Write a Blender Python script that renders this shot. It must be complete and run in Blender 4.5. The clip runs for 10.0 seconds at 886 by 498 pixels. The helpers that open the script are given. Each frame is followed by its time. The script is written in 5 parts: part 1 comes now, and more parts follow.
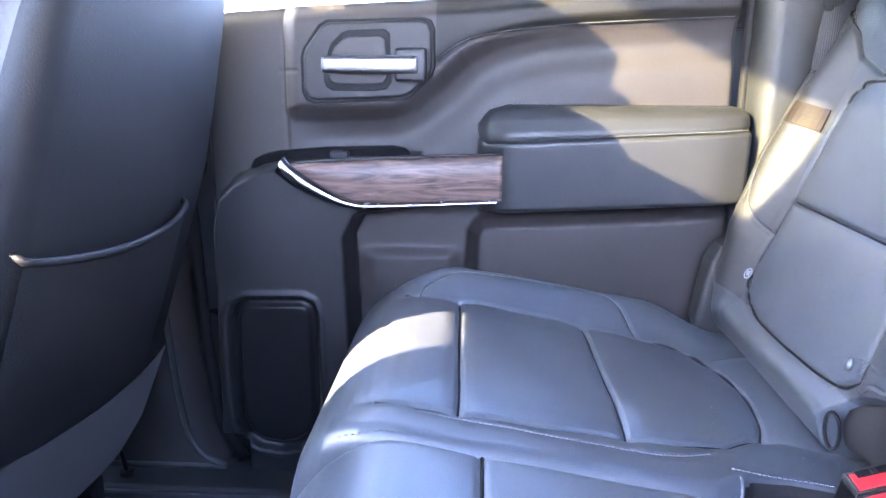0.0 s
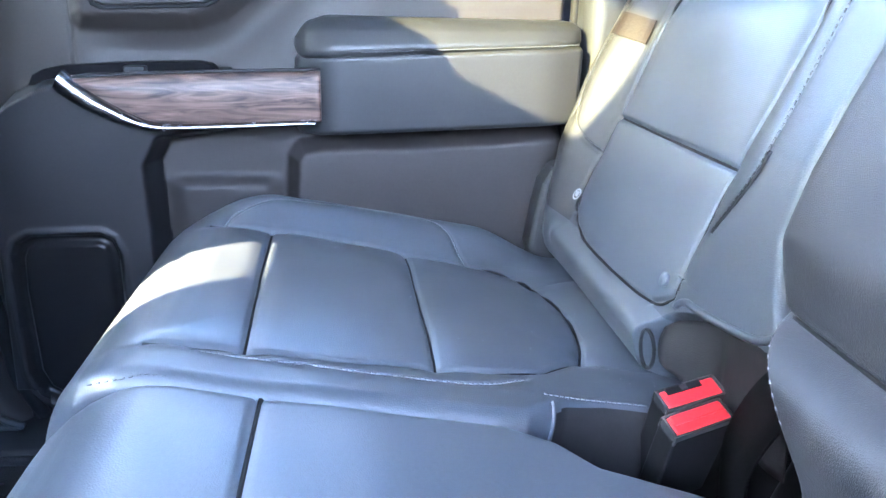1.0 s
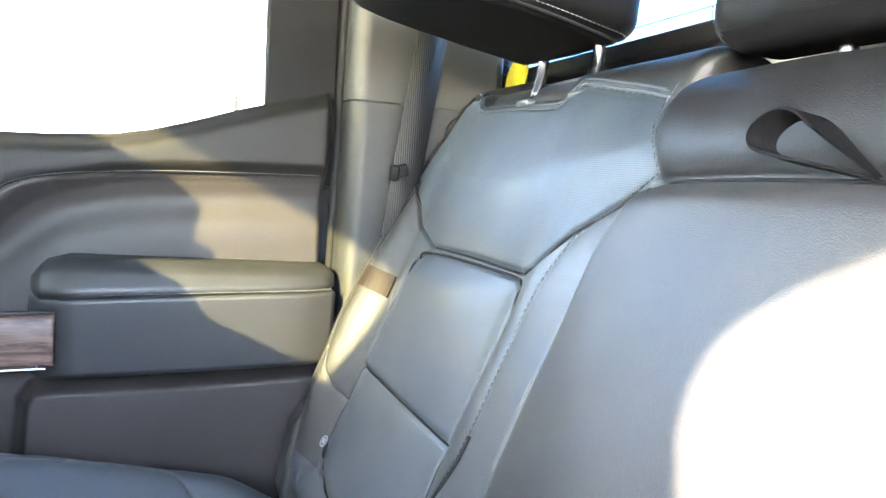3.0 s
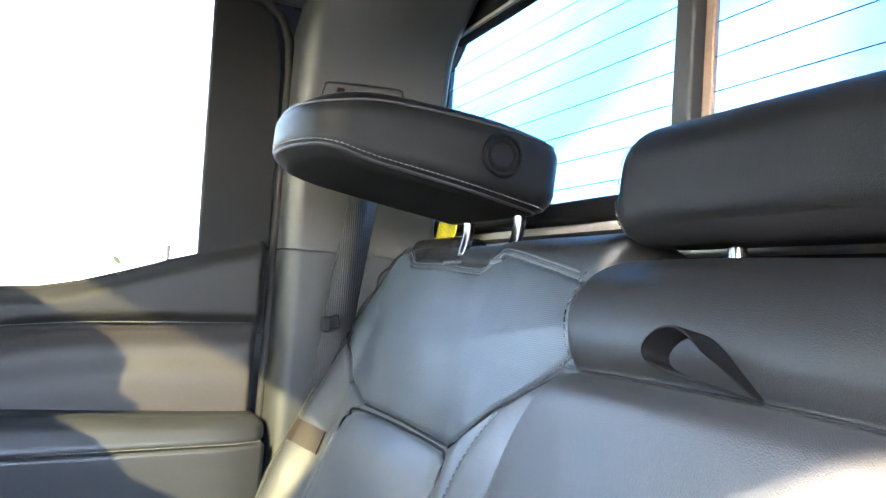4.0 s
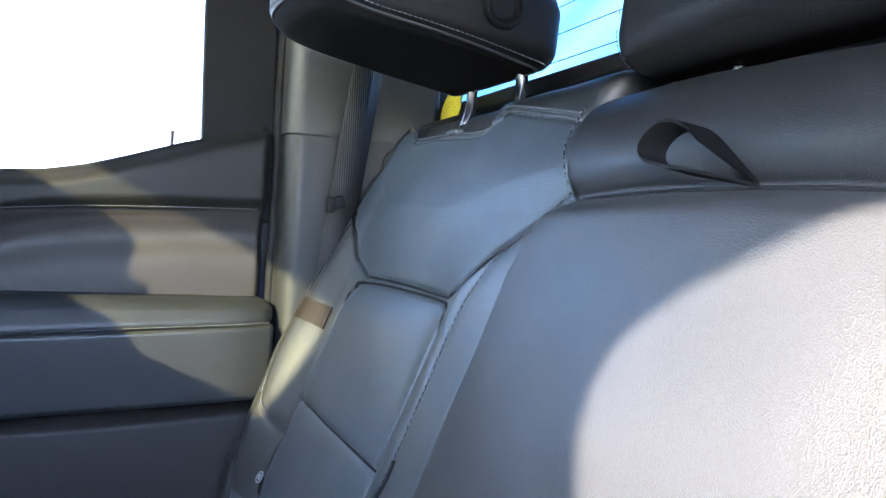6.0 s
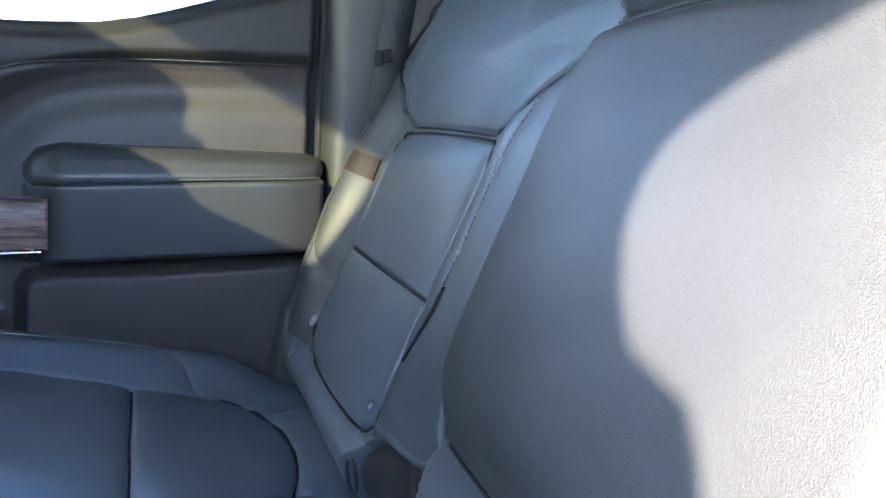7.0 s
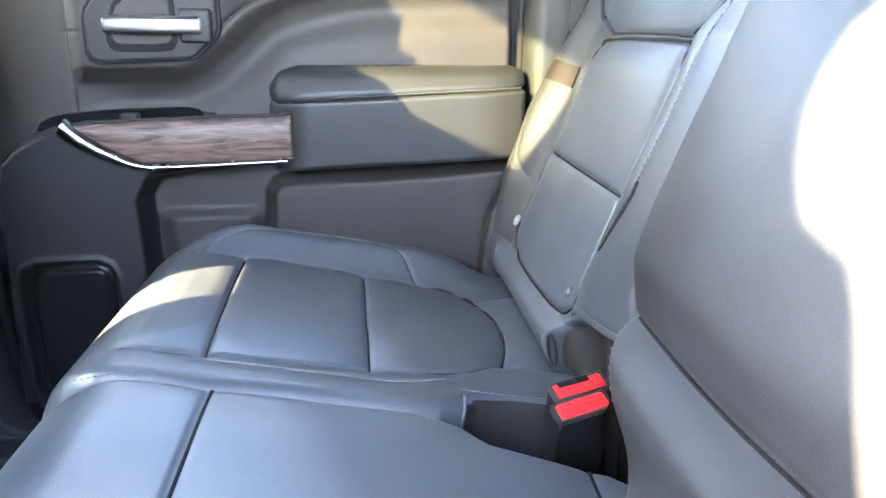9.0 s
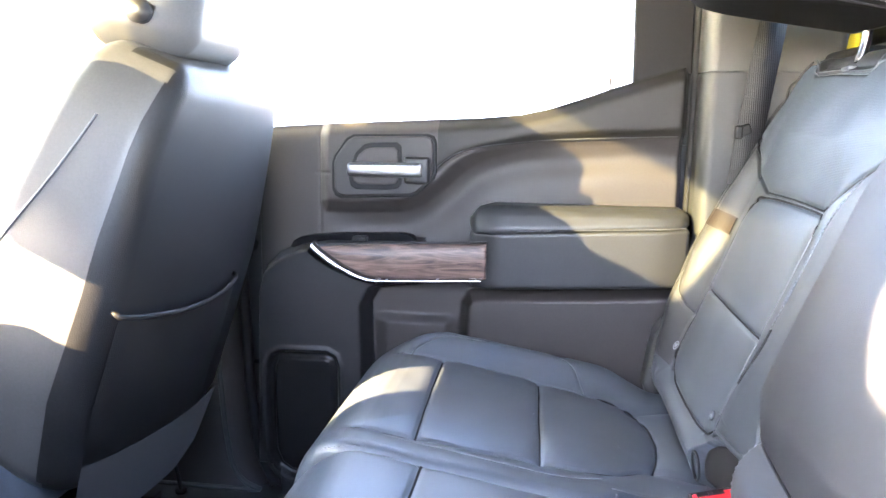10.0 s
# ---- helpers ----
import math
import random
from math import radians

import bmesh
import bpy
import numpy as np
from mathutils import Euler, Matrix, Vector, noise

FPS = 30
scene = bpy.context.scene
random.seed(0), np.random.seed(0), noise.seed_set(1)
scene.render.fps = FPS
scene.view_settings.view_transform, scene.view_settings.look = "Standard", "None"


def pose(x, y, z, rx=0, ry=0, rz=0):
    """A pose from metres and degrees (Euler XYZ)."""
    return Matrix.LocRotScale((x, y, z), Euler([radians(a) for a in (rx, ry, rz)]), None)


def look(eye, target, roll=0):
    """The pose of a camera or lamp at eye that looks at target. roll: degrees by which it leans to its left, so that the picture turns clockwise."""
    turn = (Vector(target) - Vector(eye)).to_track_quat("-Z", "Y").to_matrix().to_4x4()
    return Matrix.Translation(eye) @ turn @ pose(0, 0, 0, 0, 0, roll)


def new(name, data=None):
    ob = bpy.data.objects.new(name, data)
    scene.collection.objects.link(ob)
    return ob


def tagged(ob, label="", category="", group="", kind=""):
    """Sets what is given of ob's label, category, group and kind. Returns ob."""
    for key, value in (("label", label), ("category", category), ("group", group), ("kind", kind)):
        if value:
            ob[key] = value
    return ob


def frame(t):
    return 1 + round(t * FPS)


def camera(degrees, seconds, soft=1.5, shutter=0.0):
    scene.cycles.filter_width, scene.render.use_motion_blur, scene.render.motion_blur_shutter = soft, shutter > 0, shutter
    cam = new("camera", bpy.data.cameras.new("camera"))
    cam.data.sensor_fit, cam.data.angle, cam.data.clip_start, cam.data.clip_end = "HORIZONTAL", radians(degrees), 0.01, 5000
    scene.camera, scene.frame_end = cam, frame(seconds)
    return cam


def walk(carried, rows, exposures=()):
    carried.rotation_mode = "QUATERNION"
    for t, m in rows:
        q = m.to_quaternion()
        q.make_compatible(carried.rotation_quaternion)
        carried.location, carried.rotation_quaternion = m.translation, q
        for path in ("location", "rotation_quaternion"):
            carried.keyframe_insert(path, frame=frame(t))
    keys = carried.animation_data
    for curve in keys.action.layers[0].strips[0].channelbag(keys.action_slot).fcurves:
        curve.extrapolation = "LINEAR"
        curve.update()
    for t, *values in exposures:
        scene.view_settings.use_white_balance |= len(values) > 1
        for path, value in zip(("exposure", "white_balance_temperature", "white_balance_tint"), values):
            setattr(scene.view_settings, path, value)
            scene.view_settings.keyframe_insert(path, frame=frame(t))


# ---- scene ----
cam = camera(60.2, 10.0)
PATH = [
    (0, (0.114, 0.082, 0.76), (0.019, 2.018, 0.267), 0.2),
    (0.5, (0.148, 0.14, 0.729), (0.209, 2.05, 0.137), 0.5),
    (1, (0.186, 0.155, 0.715), (0.421, 2.039, 0.087), 1.6),
    (1.5, (0.21, 0.16, 0.727), (0.578, 2.029, 0.117), 2.4),
    (2, (0.236, 0.157, 0.744), (0.732, 2.022, 0.222), 3.2),
    (2.5, (0.261, 0.152, 0.772), (0.863, 2.026, 0.42), 3.7),
    (3, (0.26, 0.142, 0.813), (0.966, 2.006, 0.653), 4.4),
    (3.2, (0.269, 0.138, 0.834), (1.003, 1.996, 0.743), 4.5),
    (4.3, (0.275, 0.123, 0.881), (1.095, 1.94, 1.042), 4.1),
    (4.5, (0.276, 0.122, 0.883), (1.096, 1.939, 1.05), 4.1),
    (5, (0.279, 0.122, 0.866), (1.096, 1.942, 1.016), 4.1),
    (5.5, (0.287, 0.124, 0.838), (1.102, 1.949, 0.909), 3.7),
    (5.7, (0.289, 0.124, 0.821), (1.102, 1.951, 0.851), 3.6),
    (6.8, (0.291, 0.115, 0.758), (1.003, 1.964, 0.485), 3.7),
    (7, (0.281, 0.107, 0.749), (0.978, 1.952, 0.419), 3.8),
    (7.5, (0.268, 0.095, 0.728), (0.892, 1.943, 0.288), 3.7),
    (8, (0.25, 0.07, 0.724), (0.755, 1.933, 0.201), 2.9),
    (8.5, (0.249, 0.038, 0.73), (0.594, 1.916, 0.137), 1.6),
    (9, (0.26, 0.025, 0.746), (0.452, 1.936, 0.187), 0.4),
    (9.5, (0.246, -0.023, 0.771), (0.261, 1.928, 0.331), 0.6),
    (10, (0.255, -0.179, 0.837), (-0.012, 1.775, 0.508), 0.9),
]
# exposure of the clip's camera along the way: seconds, stops, white balance
EXPOSURES = [(0.0, 6.6, 5400, 29), (0.5, 6.85, 5340, 19), (1.0, 6.72, 5340, 16), (1.5, 6.74, 5650, 11), (2.0, 6.52, 5800, 13), (2.5, 6.35, 5950, 13), (3.2, 6.15, 5900, 13),
             (4.3, 5.4, 5400, 17), (5.0, 5.15, 5120, 21), (5.5, 5.0, 5080, 19), (7.0, 4.97, 5020, 14), (7.6, 5.22, 5080, 13), (8.0, 5.80, 5450, 13), (8.5, 6.12, 5760, 13), (9.0, 6.44, 6000, 15), (9.5, 6.5, 5950, 15), (10.0, 6.45, 6200, 21)]
walk(cam, [(t, look(eye, target, roll)) for t, eye, target, roll in PATH], EXPOSURES)

# ---- world, sun ----
SUN_WAY = Vector((0.733, 0.587, -0.345))  # the way the sunlight travels
world = bpy.data.worlds.new("sky_world")
scene.world = world
world.use_nodes = True
wn = world.node_tree.nodes
sky = wn.new("ShaderNodeTexSky")
sky.sky_type, sky.sun_disc = "NISHITA", False
sky.sun_elevation, sky.sun_rotation = radians(20.2), radians(231.3)
wn["Background"].inputs["Strength"].default_value = 0.15
# thin broken cloud: whiter, brighter patches of sky
wco, wmap, wnoise = wn.new("ShaderNodeTexCoord"), wn.new("ShaderNodeMapping"), wn.new("ShaderNodeTexNoise")
wmap.inputs["Scale"].default_value = (1.6, 1.6, 4.5)
wnoise.inputs["Scale"].default_value, wnoise.inputs["Detail"].default_value, wnoise.inputs["Distortion"].default_value = 2.2, 7, 0.6
wramp, wgrey, wmix = wn.new("ShaderNodeValToRGB"), wn.new("ShaderNodeMix"), wn.new("ShaderNodeMix")
wramp.color_ramp.elements[0].position, wramp.color_ramp.elements[1].position = 0.46, 0.74
wbw = wn.new("ShaderNodeRGBToBW")
wgrey.data_type = wmix.data_type = "RGBA"
wgrey.blend_type = "MULTIPLY"
wgrey.inputs["Factor"].default_value = 1.0
wgrey.inputs[7].default_value = (1.9, 1.9, 1.95, 1)
wlink = world.node_tree.links.new
wlink(wco.outputs["Generated"], wmap.inputs["Vector"])
wlink(wmap.outputs["Vector"], wnoise.inputs["Vector"])
wlink(wnoise.outputs["Fac"], wramp.inputs["Fac"])
wlink(sky.outputs["Color"], wbw.inputs["Color"])
wlink(wbw.outputs["Val"], wgrey.inputs[6])
wlink(wramp.outputs["Color"], wmix.inputs["Factor"])
wlink(sky.outputs["Color"], wmix.inputs[6])
wlink(wgrey.outputs[2], wmix.inputs[7])
wlink(wmix.outputs[2], wn["Background"].inputs["Color"])
sun_data = bpy.data.lights.new("sun", "SUN")
sun_data.energy, sun_data.angle, sun_data.color = 2.75, radians(0.55), (1.0, 0.77, 0.46)
sun = new("sun", sun_data)
sun.matrix_world = look((-7, -6, 5), Vector((-7, -6, 5)) + SUN_WAY)


# ---- materials ----
def node_kit(name):
    m = bpy.data.materials.new(name)
    m.use_nodes = True
    t = m.node_tree
    return m, t, t.nodes["Principled BSDF"], lambda k: t.nodes.new("ShaderNode" + k), t.links.new


def surface(name, dark, light, rough=0.5, grain=600.0, relief=0.3, height=0.0006, blotch=6.0, metal=0.0,
            pattern="voronoi", rough_vary=0.12, sheen=0.0, spec=0.5, coat=0.0, stretch=(1, 1, 1), tilt=0.0):
    """A two-scale surface: slow blotches of tone and gloss, fine grain in relief."""
    m, t, bsdf, node, link = node_kit(name)
    co = node("TexCoord")
    mp = node("Mapping")
    mp.inputs["Scale"].default_value = stretch
    mp.inputs["Rotation"].default_value = (0, radians(tilt), 0)
    link(co.outputs["Object"], mp.inputs["Vector"])
    slow = node("TexNoise")
    slow.inputs["Scale"].default_value, slow.inputs["Detail"].default_value = blotch, 5
    link(mp.outputs["Vector"], slow.inputs["Vector"])
    fine = node("TexNoise")
    fine.inputs["Scale"].default_value, fine.inputs["Detail"].default_value = grain * 0.35, 3
    link(mp.outputs["Vector"], fine.inputs["Vector"])
    both = node("Math")
    both.operation = "MULTIPLY_ADD"
    both.inputs[1].default_value = 0.4
    link(fine.outputs["Fac"], both.inputs[0])
    half = node("Math")
    half.operation = "MULTIPLY"
    half.inputs[1].default_value = 0.6
    link(slow.outputs["Fac"], half.inputs[0])
    link(half.outputs[0], both.inputs[2])
    ramp = node("ValToRGB")
    ramp.color_ramp.elements[0].position, ramp.color_ramp.elements[1].position = 0.32, 0.68
    ramp.color_ramp.elements[0].color, ramp.color_ramp.elements[1].color = (*dark, 1), (*light, 1)
    link(both.outputs[0], ramp.inputs["Fac"])
    link(ramp.outputs["Color"], bsdf.inputs["Base Color"])
    gloss = node("MapRange")
    gloss.inputs["To Min"].default_value, gloss.inputs["To Max"].default_value = rough - rough_vary, rough + rough_vary
    link(slow.outputs["Fac"], gloss.inputs["Value"])
    link(gloss.outputs["Result"], bsdf.inputs["Roughness"])
    if pattern == "voronoi":
        tex = node("TexVoronoi")
        tex.feature, tex.distance = "SMOOTH_F1", "EUCLIDEAN"
        tex.inputs["Scale"].default_value = grain
        out = tex.outputs["Distance"]
    elif pattern == "dots":
        tex = node("TexVoronoi")
        tex.inputs["Scale"].default_value, tex.inputs["Randomness"].default_value = grain, 0.05
        out = tex.outputs["Distance"]
    else:
        tex = node("TexNoise")
        tex.inputs["Scale"].default_value, tex.inputs["Detail"].default_value = grain, 4
        out = tex.outputs["Fac"]
    link(mp.outputs["Vector"], tex.inputs["Vector"])
    bump = node("Bump")
    bump.inputs["Strength"].default_value, bump.inputs["Distance"].default_value = relief, height
    link(out, bump.inputs["Height"])
    link(bump.outputs["Normal"], bsdf.inputs["Normal"])
    bsdf.inputs["Metallic"].default_value, bsdf.inputs["Specular IOR Level"].default_value = metal, spec
    bsdf.inputs["Sheen Weight"].default_value, bsdf.inputs["Coat Weight"].default_value = sheen, coat
    return m


def wood_surface(name):
    m, t, bsdf, node, link = node_kit(name)
    co, mp = node("TexCoord"), node("Mapping")
    mp.inputs["Scale"].default_value = (5, 18, 42)
    link(co.outputs["Object"], mp.inputs["Vector"])
    wave = node("TexNoise")
    wave.inputs["Scale"].default_value, wave.inputs["Detail"].default_value = 2.2, 9
    wave.inputs["Distortion"].default_value = 1.8
    link(mp.outputs["Vector"], wave.inputs["Vector"])
    ramp = node("ValToRGB")
    cr = ramp.color_ramp
    cr.elements[0].position, cr.elements[0].color = 0.32, (0.036, 0.026, 0.023, 1)
    cr.elements[1].position, cr.elements[1].color = 0.72, (0.165, 0.112, 0.088, 1)
    mid = cr.elements.new(0.47)
    mid.color = (0.085, 0.056, 0.045, 1)
    link(wave.outputs["Fac"], ramp.inputs["Fac"])
    link(ramp.outputs["Color"], bsdf.inputs["Base Color"])
    bump = node("Bump")
    bump.inputs["Strength"].default_value, bump.inputs["Distance"].default_value = 0.35, 0.0008
    link(wave.outputs["Fac"], bump.inputs["Height"])
    link(bump.outputs["Normal"], bsdf.inputs["Normal"])
    bsdf.inputs["Roughness"].default_value, bsdf.inputs["Coat Weight"].default_value = 0.5, 0.06
    bsdf.inputs["Coat Roughness"].default_value = 0.18
    bsdf.inputs["Specular IOR Level"].default_value = 0.2
    return m


def weave_surface(name, dark, light, across, along, ribs=90, spec=0.16):
    """Webbing: ribs along its length with a fine cross weave."""
    m, t, bsdf, node, link = node_kit(name)
    co = node("TexCoord")
    wave = node("TexWave")
    wave.bands_direction = across
    wave.inputs["Scale"].default_value, wave.inputs["Distortion"].default_value = ribs, 0.4
    link(co.outputs["Object"], wave.inputs["Vector"])
    fine = node("TexWave")
    fine.bands_direction = along
    fine.inputs["Scale"].default_value, fine.inputs["Distortion"].default_value = 260, 1.0
    link(co.outputs["Object"], fine.inputs["Vector"])
    mix = node("Math")
    mix.operation = "MULTIPLY_ADD"
    mix.inputs[1].default_value = 0.35
    link(fine.outputs["Fac"], mix.inputs[0])
    link(wave.outputs["Fac"], mix.inputs[2])
    ramp = node("ValToRGB")
    ramp.color_ramp.elements[0].color, ramp.color_ramp.elements[1].color = (*dark, 1), (*light, 1)
    link(mix.outputs[0], ramp.inputs["Fac"])
    link(ramp.outputs["Color"], bsdf.inputs["Base Color"])
    bump = node("Bump")
    bump.inputs["Strength"].default_value, bump.inputs["Distance"].default_value = 0.6, 0.0008
    link(mix.outputs[0], bump.inputs["Height"])
    link(bump.outputs["Normal"], bsdf.inputs["Normal"])
    bsdf.inputs["Roughness"].default_value, bsdf.inputs["Specular IOR Level"].default_value = 0.5, spec
    return m


def woven_surface(name, dark, light, relief, spec, pitch=0.0029, tilt=-20.6):
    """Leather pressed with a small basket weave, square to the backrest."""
    m, t, bsdf, node, link = node_kit(name)
    co, mp = node("TexCoord"), node("Mapping")
    mp.inputs["Rotation"].default_value = (0, radians(tilt), 0)
    link(co.outputs["Object"], mp.inputs["Vector"])
    waves = []
    for way, step in (("Y", pitch), ("Z", pitch * 0.8)):
        w = node("TexWave")
        w.bands_direction = way
        w.inputs["Scale"].default_value, w.inputs["Distortion"].default_value = 2 * math.pi / (20 * step), 0.15
        link(mp.outputs["Vector"], w.inputs["Vector"])
        waves.append(w)
    both = node("Math")
    both.operation = "MULTIPLY"
    link(waves[0].outputs["Fac"], both.inputs[0])
    link(waves[1].outputs["Fac"], both.inputs[1])
    slow = node("TexNoise")
    slow.inputs["Scale"].default_value, slow.inputs["Detail"].default_value = 9, 5
    link(mp.outputs["Vector"], slow.inputs["Vector"])
    mix = node("Math")
    mix.operation = "MULTIPLY_ADD"
    mix.inputs[1].default_value = 0.7
    link(both.outputs[0], mix.inputs[0])
    link(slow.outputs["Fac"], mix.inputs[2])
    ramp = node("ValToRGB")
    ramp.color_ramp.elements[0].position, ramp.color_ramp.elements[1].position = 0.40, 0.95
    ramp.color_ramp.elements[0].color, ramp.color_ramp.elements[1].color = (*dark, 1), (*light, 1)
    link(mix.outputs[0], ramp.inputs["Fac"])
    link(ramp.outputs["Color"], bsdf.inputs["Base Color"])
    bump = node("Bump")
    bump.inputs["Strength"].default_value, bump.inputs["Distance"].default_value = relief, 0.0010
    link(both.outputs[0], bump.inputs["Height"])
    link(bump.outputs["Normal"], bsdf.inputs["Normal"])
    bsdf.inputs["Roughness"].default_value, bsdf.inputs["Specular IOR Level"].default_value = 0.46, spec
    return m


def glass_surface(name, tint, rough=0.0):
    m, t, bsdf, node, link = node_kit(name)
    bsdf.inputs["Base Color"].default_value = (*tint, 1)
    bsdf.inputs["Transmission Weight"].default_value = 1.0
    bsdf.inputs["Roughness"].default_value, bsdf.inputs["IOR"].default_value = rough, 1.45
    return m


def clear_glass(name, tint):
    """Thin glass that lets tinted sunlight through."""
    m, t, bsdf, node, link = node_kit(name)
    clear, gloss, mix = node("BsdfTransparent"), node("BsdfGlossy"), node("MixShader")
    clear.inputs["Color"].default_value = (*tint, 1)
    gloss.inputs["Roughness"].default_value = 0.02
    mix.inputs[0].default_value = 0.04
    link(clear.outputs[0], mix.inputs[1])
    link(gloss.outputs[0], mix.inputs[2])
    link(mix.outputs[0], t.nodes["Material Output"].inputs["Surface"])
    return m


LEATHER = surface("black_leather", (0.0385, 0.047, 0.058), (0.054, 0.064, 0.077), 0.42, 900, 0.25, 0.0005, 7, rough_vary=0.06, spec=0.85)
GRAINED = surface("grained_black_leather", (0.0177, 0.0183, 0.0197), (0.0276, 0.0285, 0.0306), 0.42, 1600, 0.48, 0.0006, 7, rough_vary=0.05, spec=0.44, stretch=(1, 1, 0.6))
# seat leather taken near black: the restraints' shade is in the colour
RESTRAINT_SHADE = surface("shaded_black_leather", (0.0029, 0.0029, 0.0030), (0.0053, 0.0052, 0.0053), 0.46, 1400, 0.5, 0.0006, 8, rough_vary=0.06, spec=0.10)
# same black leather dimmed, with the shade of the upper parts in its colour
DIM_LEATHER = surface("dimmed_black_leather", (0.0062, 0.0065, 0.0070), (0.0102, 0.0107, 0.0115), 0.42, 1400, 0.45, 0.0006, 8, rough_vary=0.06, spec=0.28)
FRONT_LEATHER = surface("front_black_leather", (0.036, 0.0355, 0.0345), (0.052, 0.051, 0.049), 0.46, 900, 0.3, 0.0005, 7, rough_vary=0.06, spec=0.45)
PERFORATED = woven_surface("woven_black_leather", (0.0105, 0.0145, 0.0210), (0.041, 0.0535, 0.0700), 0.17, 0.45, 0.0024)
WOVEN_INSERT = woven_surface("woven_insert_leather", (0.0355, 0.044, 0.056), (0.049, 0.060, 0.076), 0.08, 0.65, 0.0021)
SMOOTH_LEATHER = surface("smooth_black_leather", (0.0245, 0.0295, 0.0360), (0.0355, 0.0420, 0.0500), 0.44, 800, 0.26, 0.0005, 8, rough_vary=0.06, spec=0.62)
DOOR_VINYL = surface("dark_door_vinyl", (0.0080, 0.0075, 0.0068), (0.0118, 0.0111, 0.0102), 0.55, 850, 0.35, 0.0005, 6, rough_vary=0.06, spec=0.22)
ARMREST_VINYL = surface("soft_armrest_vinyl", (0.0135, 0.0145, 0.0158), (0.0205, 0.0215, 0.0232), 0.46, 800, 0.30, 0.0005, 8, rough_vary=0.06, spec=0.42)
PALE_THREAD = surface("pale_grey_thread", (0.11, 0.115, 0.123), (0.19, 0.197, 0.208), 0.7, 900, 0.4, 0.0004, 40, spec=0.3)
DOOR_PLASTIC = surface("soft_dark_grey_plastic", (0.0168, 0.0143, 0.0132), (0.0245, 0.0210, 0.0194), 0.55, 900, 0.40, 0.0005, 5, rough_vary=0.06, spec=0.35)
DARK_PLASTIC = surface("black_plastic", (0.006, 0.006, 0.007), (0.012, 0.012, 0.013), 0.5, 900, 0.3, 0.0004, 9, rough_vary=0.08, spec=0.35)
SATIN_PLASTIC = surface("satin_grey_plastic", (0.012, 0.011, 0.011), (0.018, 0.0165, 0.0165), 0.55, 1100, 0.2, 0.0003, 9, rough_vary=0.06, spec=0.3)
BACK_VINYL = surface("black_seat_back_vinyl", (0.006, 0.006, 0.006), (0.011, 0.0105, 0.0105), 0.5, 700, 0.35, 0.0006, 7, rough_vary=0.06, spec=0.3)
PILLAR_PLASTIC = surface("grey_pillar_plastic", (0.020, 0.021, 0.021), (0.029, 0.030, 0.030), 0.5, 1000, 0.3, 0.0004, 6, rough_vary=0.06, spec=0.35)
PILLAR_DARK = surface("charcoal_pillar_plastic", (0.010, 0.0105, 0.011), (0.017, 0.018, 0.019), 0.5, 1000, 0.3, 0.0004, 6, rough_vary=0.06, spec=0.3)
HEADLINER = surface("grey_headliner_cloth", (0.018, 0.0175, 0.017), (0.028, 0.0275, 0.026), 0.9, 1400, 0.6, 0.0008, 10, pattern="noise", sheen=0.1)
BACK_PANEL = surface("warm_grey_trim_panel", (0.26, 0.245, 0.22), (0.34, 0.32, 0.29), 0.6, 900, 0.3, 0.0004, 6)
CARPET = surface("black_rubber_mat", (0.008, 0.008, 0.009), (0.018, 0.018, 0.019), 0.7, 350, 0.9, 0.003, 12, pattern="noise")
FLAP_CLOTH = surface("grey_backing_cloth", (0.016, 0.016, 0.0165), (0.025, 0.025, 0.026), 0.8, 900, 0.5, 0.0008, 9, pattern="noise", sheen=0.05)
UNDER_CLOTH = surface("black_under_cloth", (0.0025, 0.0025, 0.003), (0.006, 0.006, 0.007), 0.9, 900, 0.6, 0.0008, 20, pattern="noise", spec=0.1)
SPEAKER_PLASTIC = surface("satin_black_plastic", (0.004, 0.004, 0.0045), (0.008, 0.008, 0.0086), 0.34, 900, 0.2, 0.0003, 9, rough_vary=0.05, spec=0.28)
FLAP_LEATHER = surface("brown_black_leather", (0.0088, 0.0086, 0.0088), (0.0138, 0.0133, 0.0134), 0.62, 900, 0.3, 0.0005, 9, rough_vary=0.06, spec=0.18)
RUBBER = surface("black_rubber", (0.004, 0.004, 0.0045), (0.008, 0.008, 0.009), 0.65, 700, 0.2, 0.0004, 12, spec=0.15)
CHROME = surface("satin_nickel", (0.15, 0.154, 0.158), (0.21, 0.214, 0.218), 0.40, 500, 0.03, 0.0002, 25, metal=1.0, rough_vary=0.07)
TRIM_CHROME = surface("satin_trim_chrome", (0.30, 0.305, 0.315), (0.40, 0.405, 0.415), 0.26, 500, 0.02, 0.0002, 25, metal=1.0, rough_vary=0.06)
BRIGHT_CHROME = surface("bright_chrome", (0.06, 0.062, 0.065), (0.10, 0.10, 0.104), 0.18, 500, 0.01, 0.0001, 25, metal=1.0, rough_vary=0.04)
PIN_METAL = surface("bronze_pin_plastic", (0.10, 0.065, 0.045), (0.17, 0.12, 0.09), 0.4, 700, 0.1, 0.0003, 20)
THREAD = surface("grey_thread", (0.085, 0.09, 0.098), (0.15, 0.156, 0.168), 0.7, 900, 0.4, 0.0004, 40, spec=0.3)
DARK_THREAD = surface("charcoal_thread", (0.022, 0.023, 0.025), (0.042, 0.044, 0.047), 0.7, 900, 0.4, 0.0004, 40, spec=0.25)
RED_PLASTIC = surface("red_button_plastic", (0.44, 0.014, 0.018), (0.53, 0.022, 0.026), 0.35, 700, 0.1, 0.0003, 20, rough_vary=0.08)
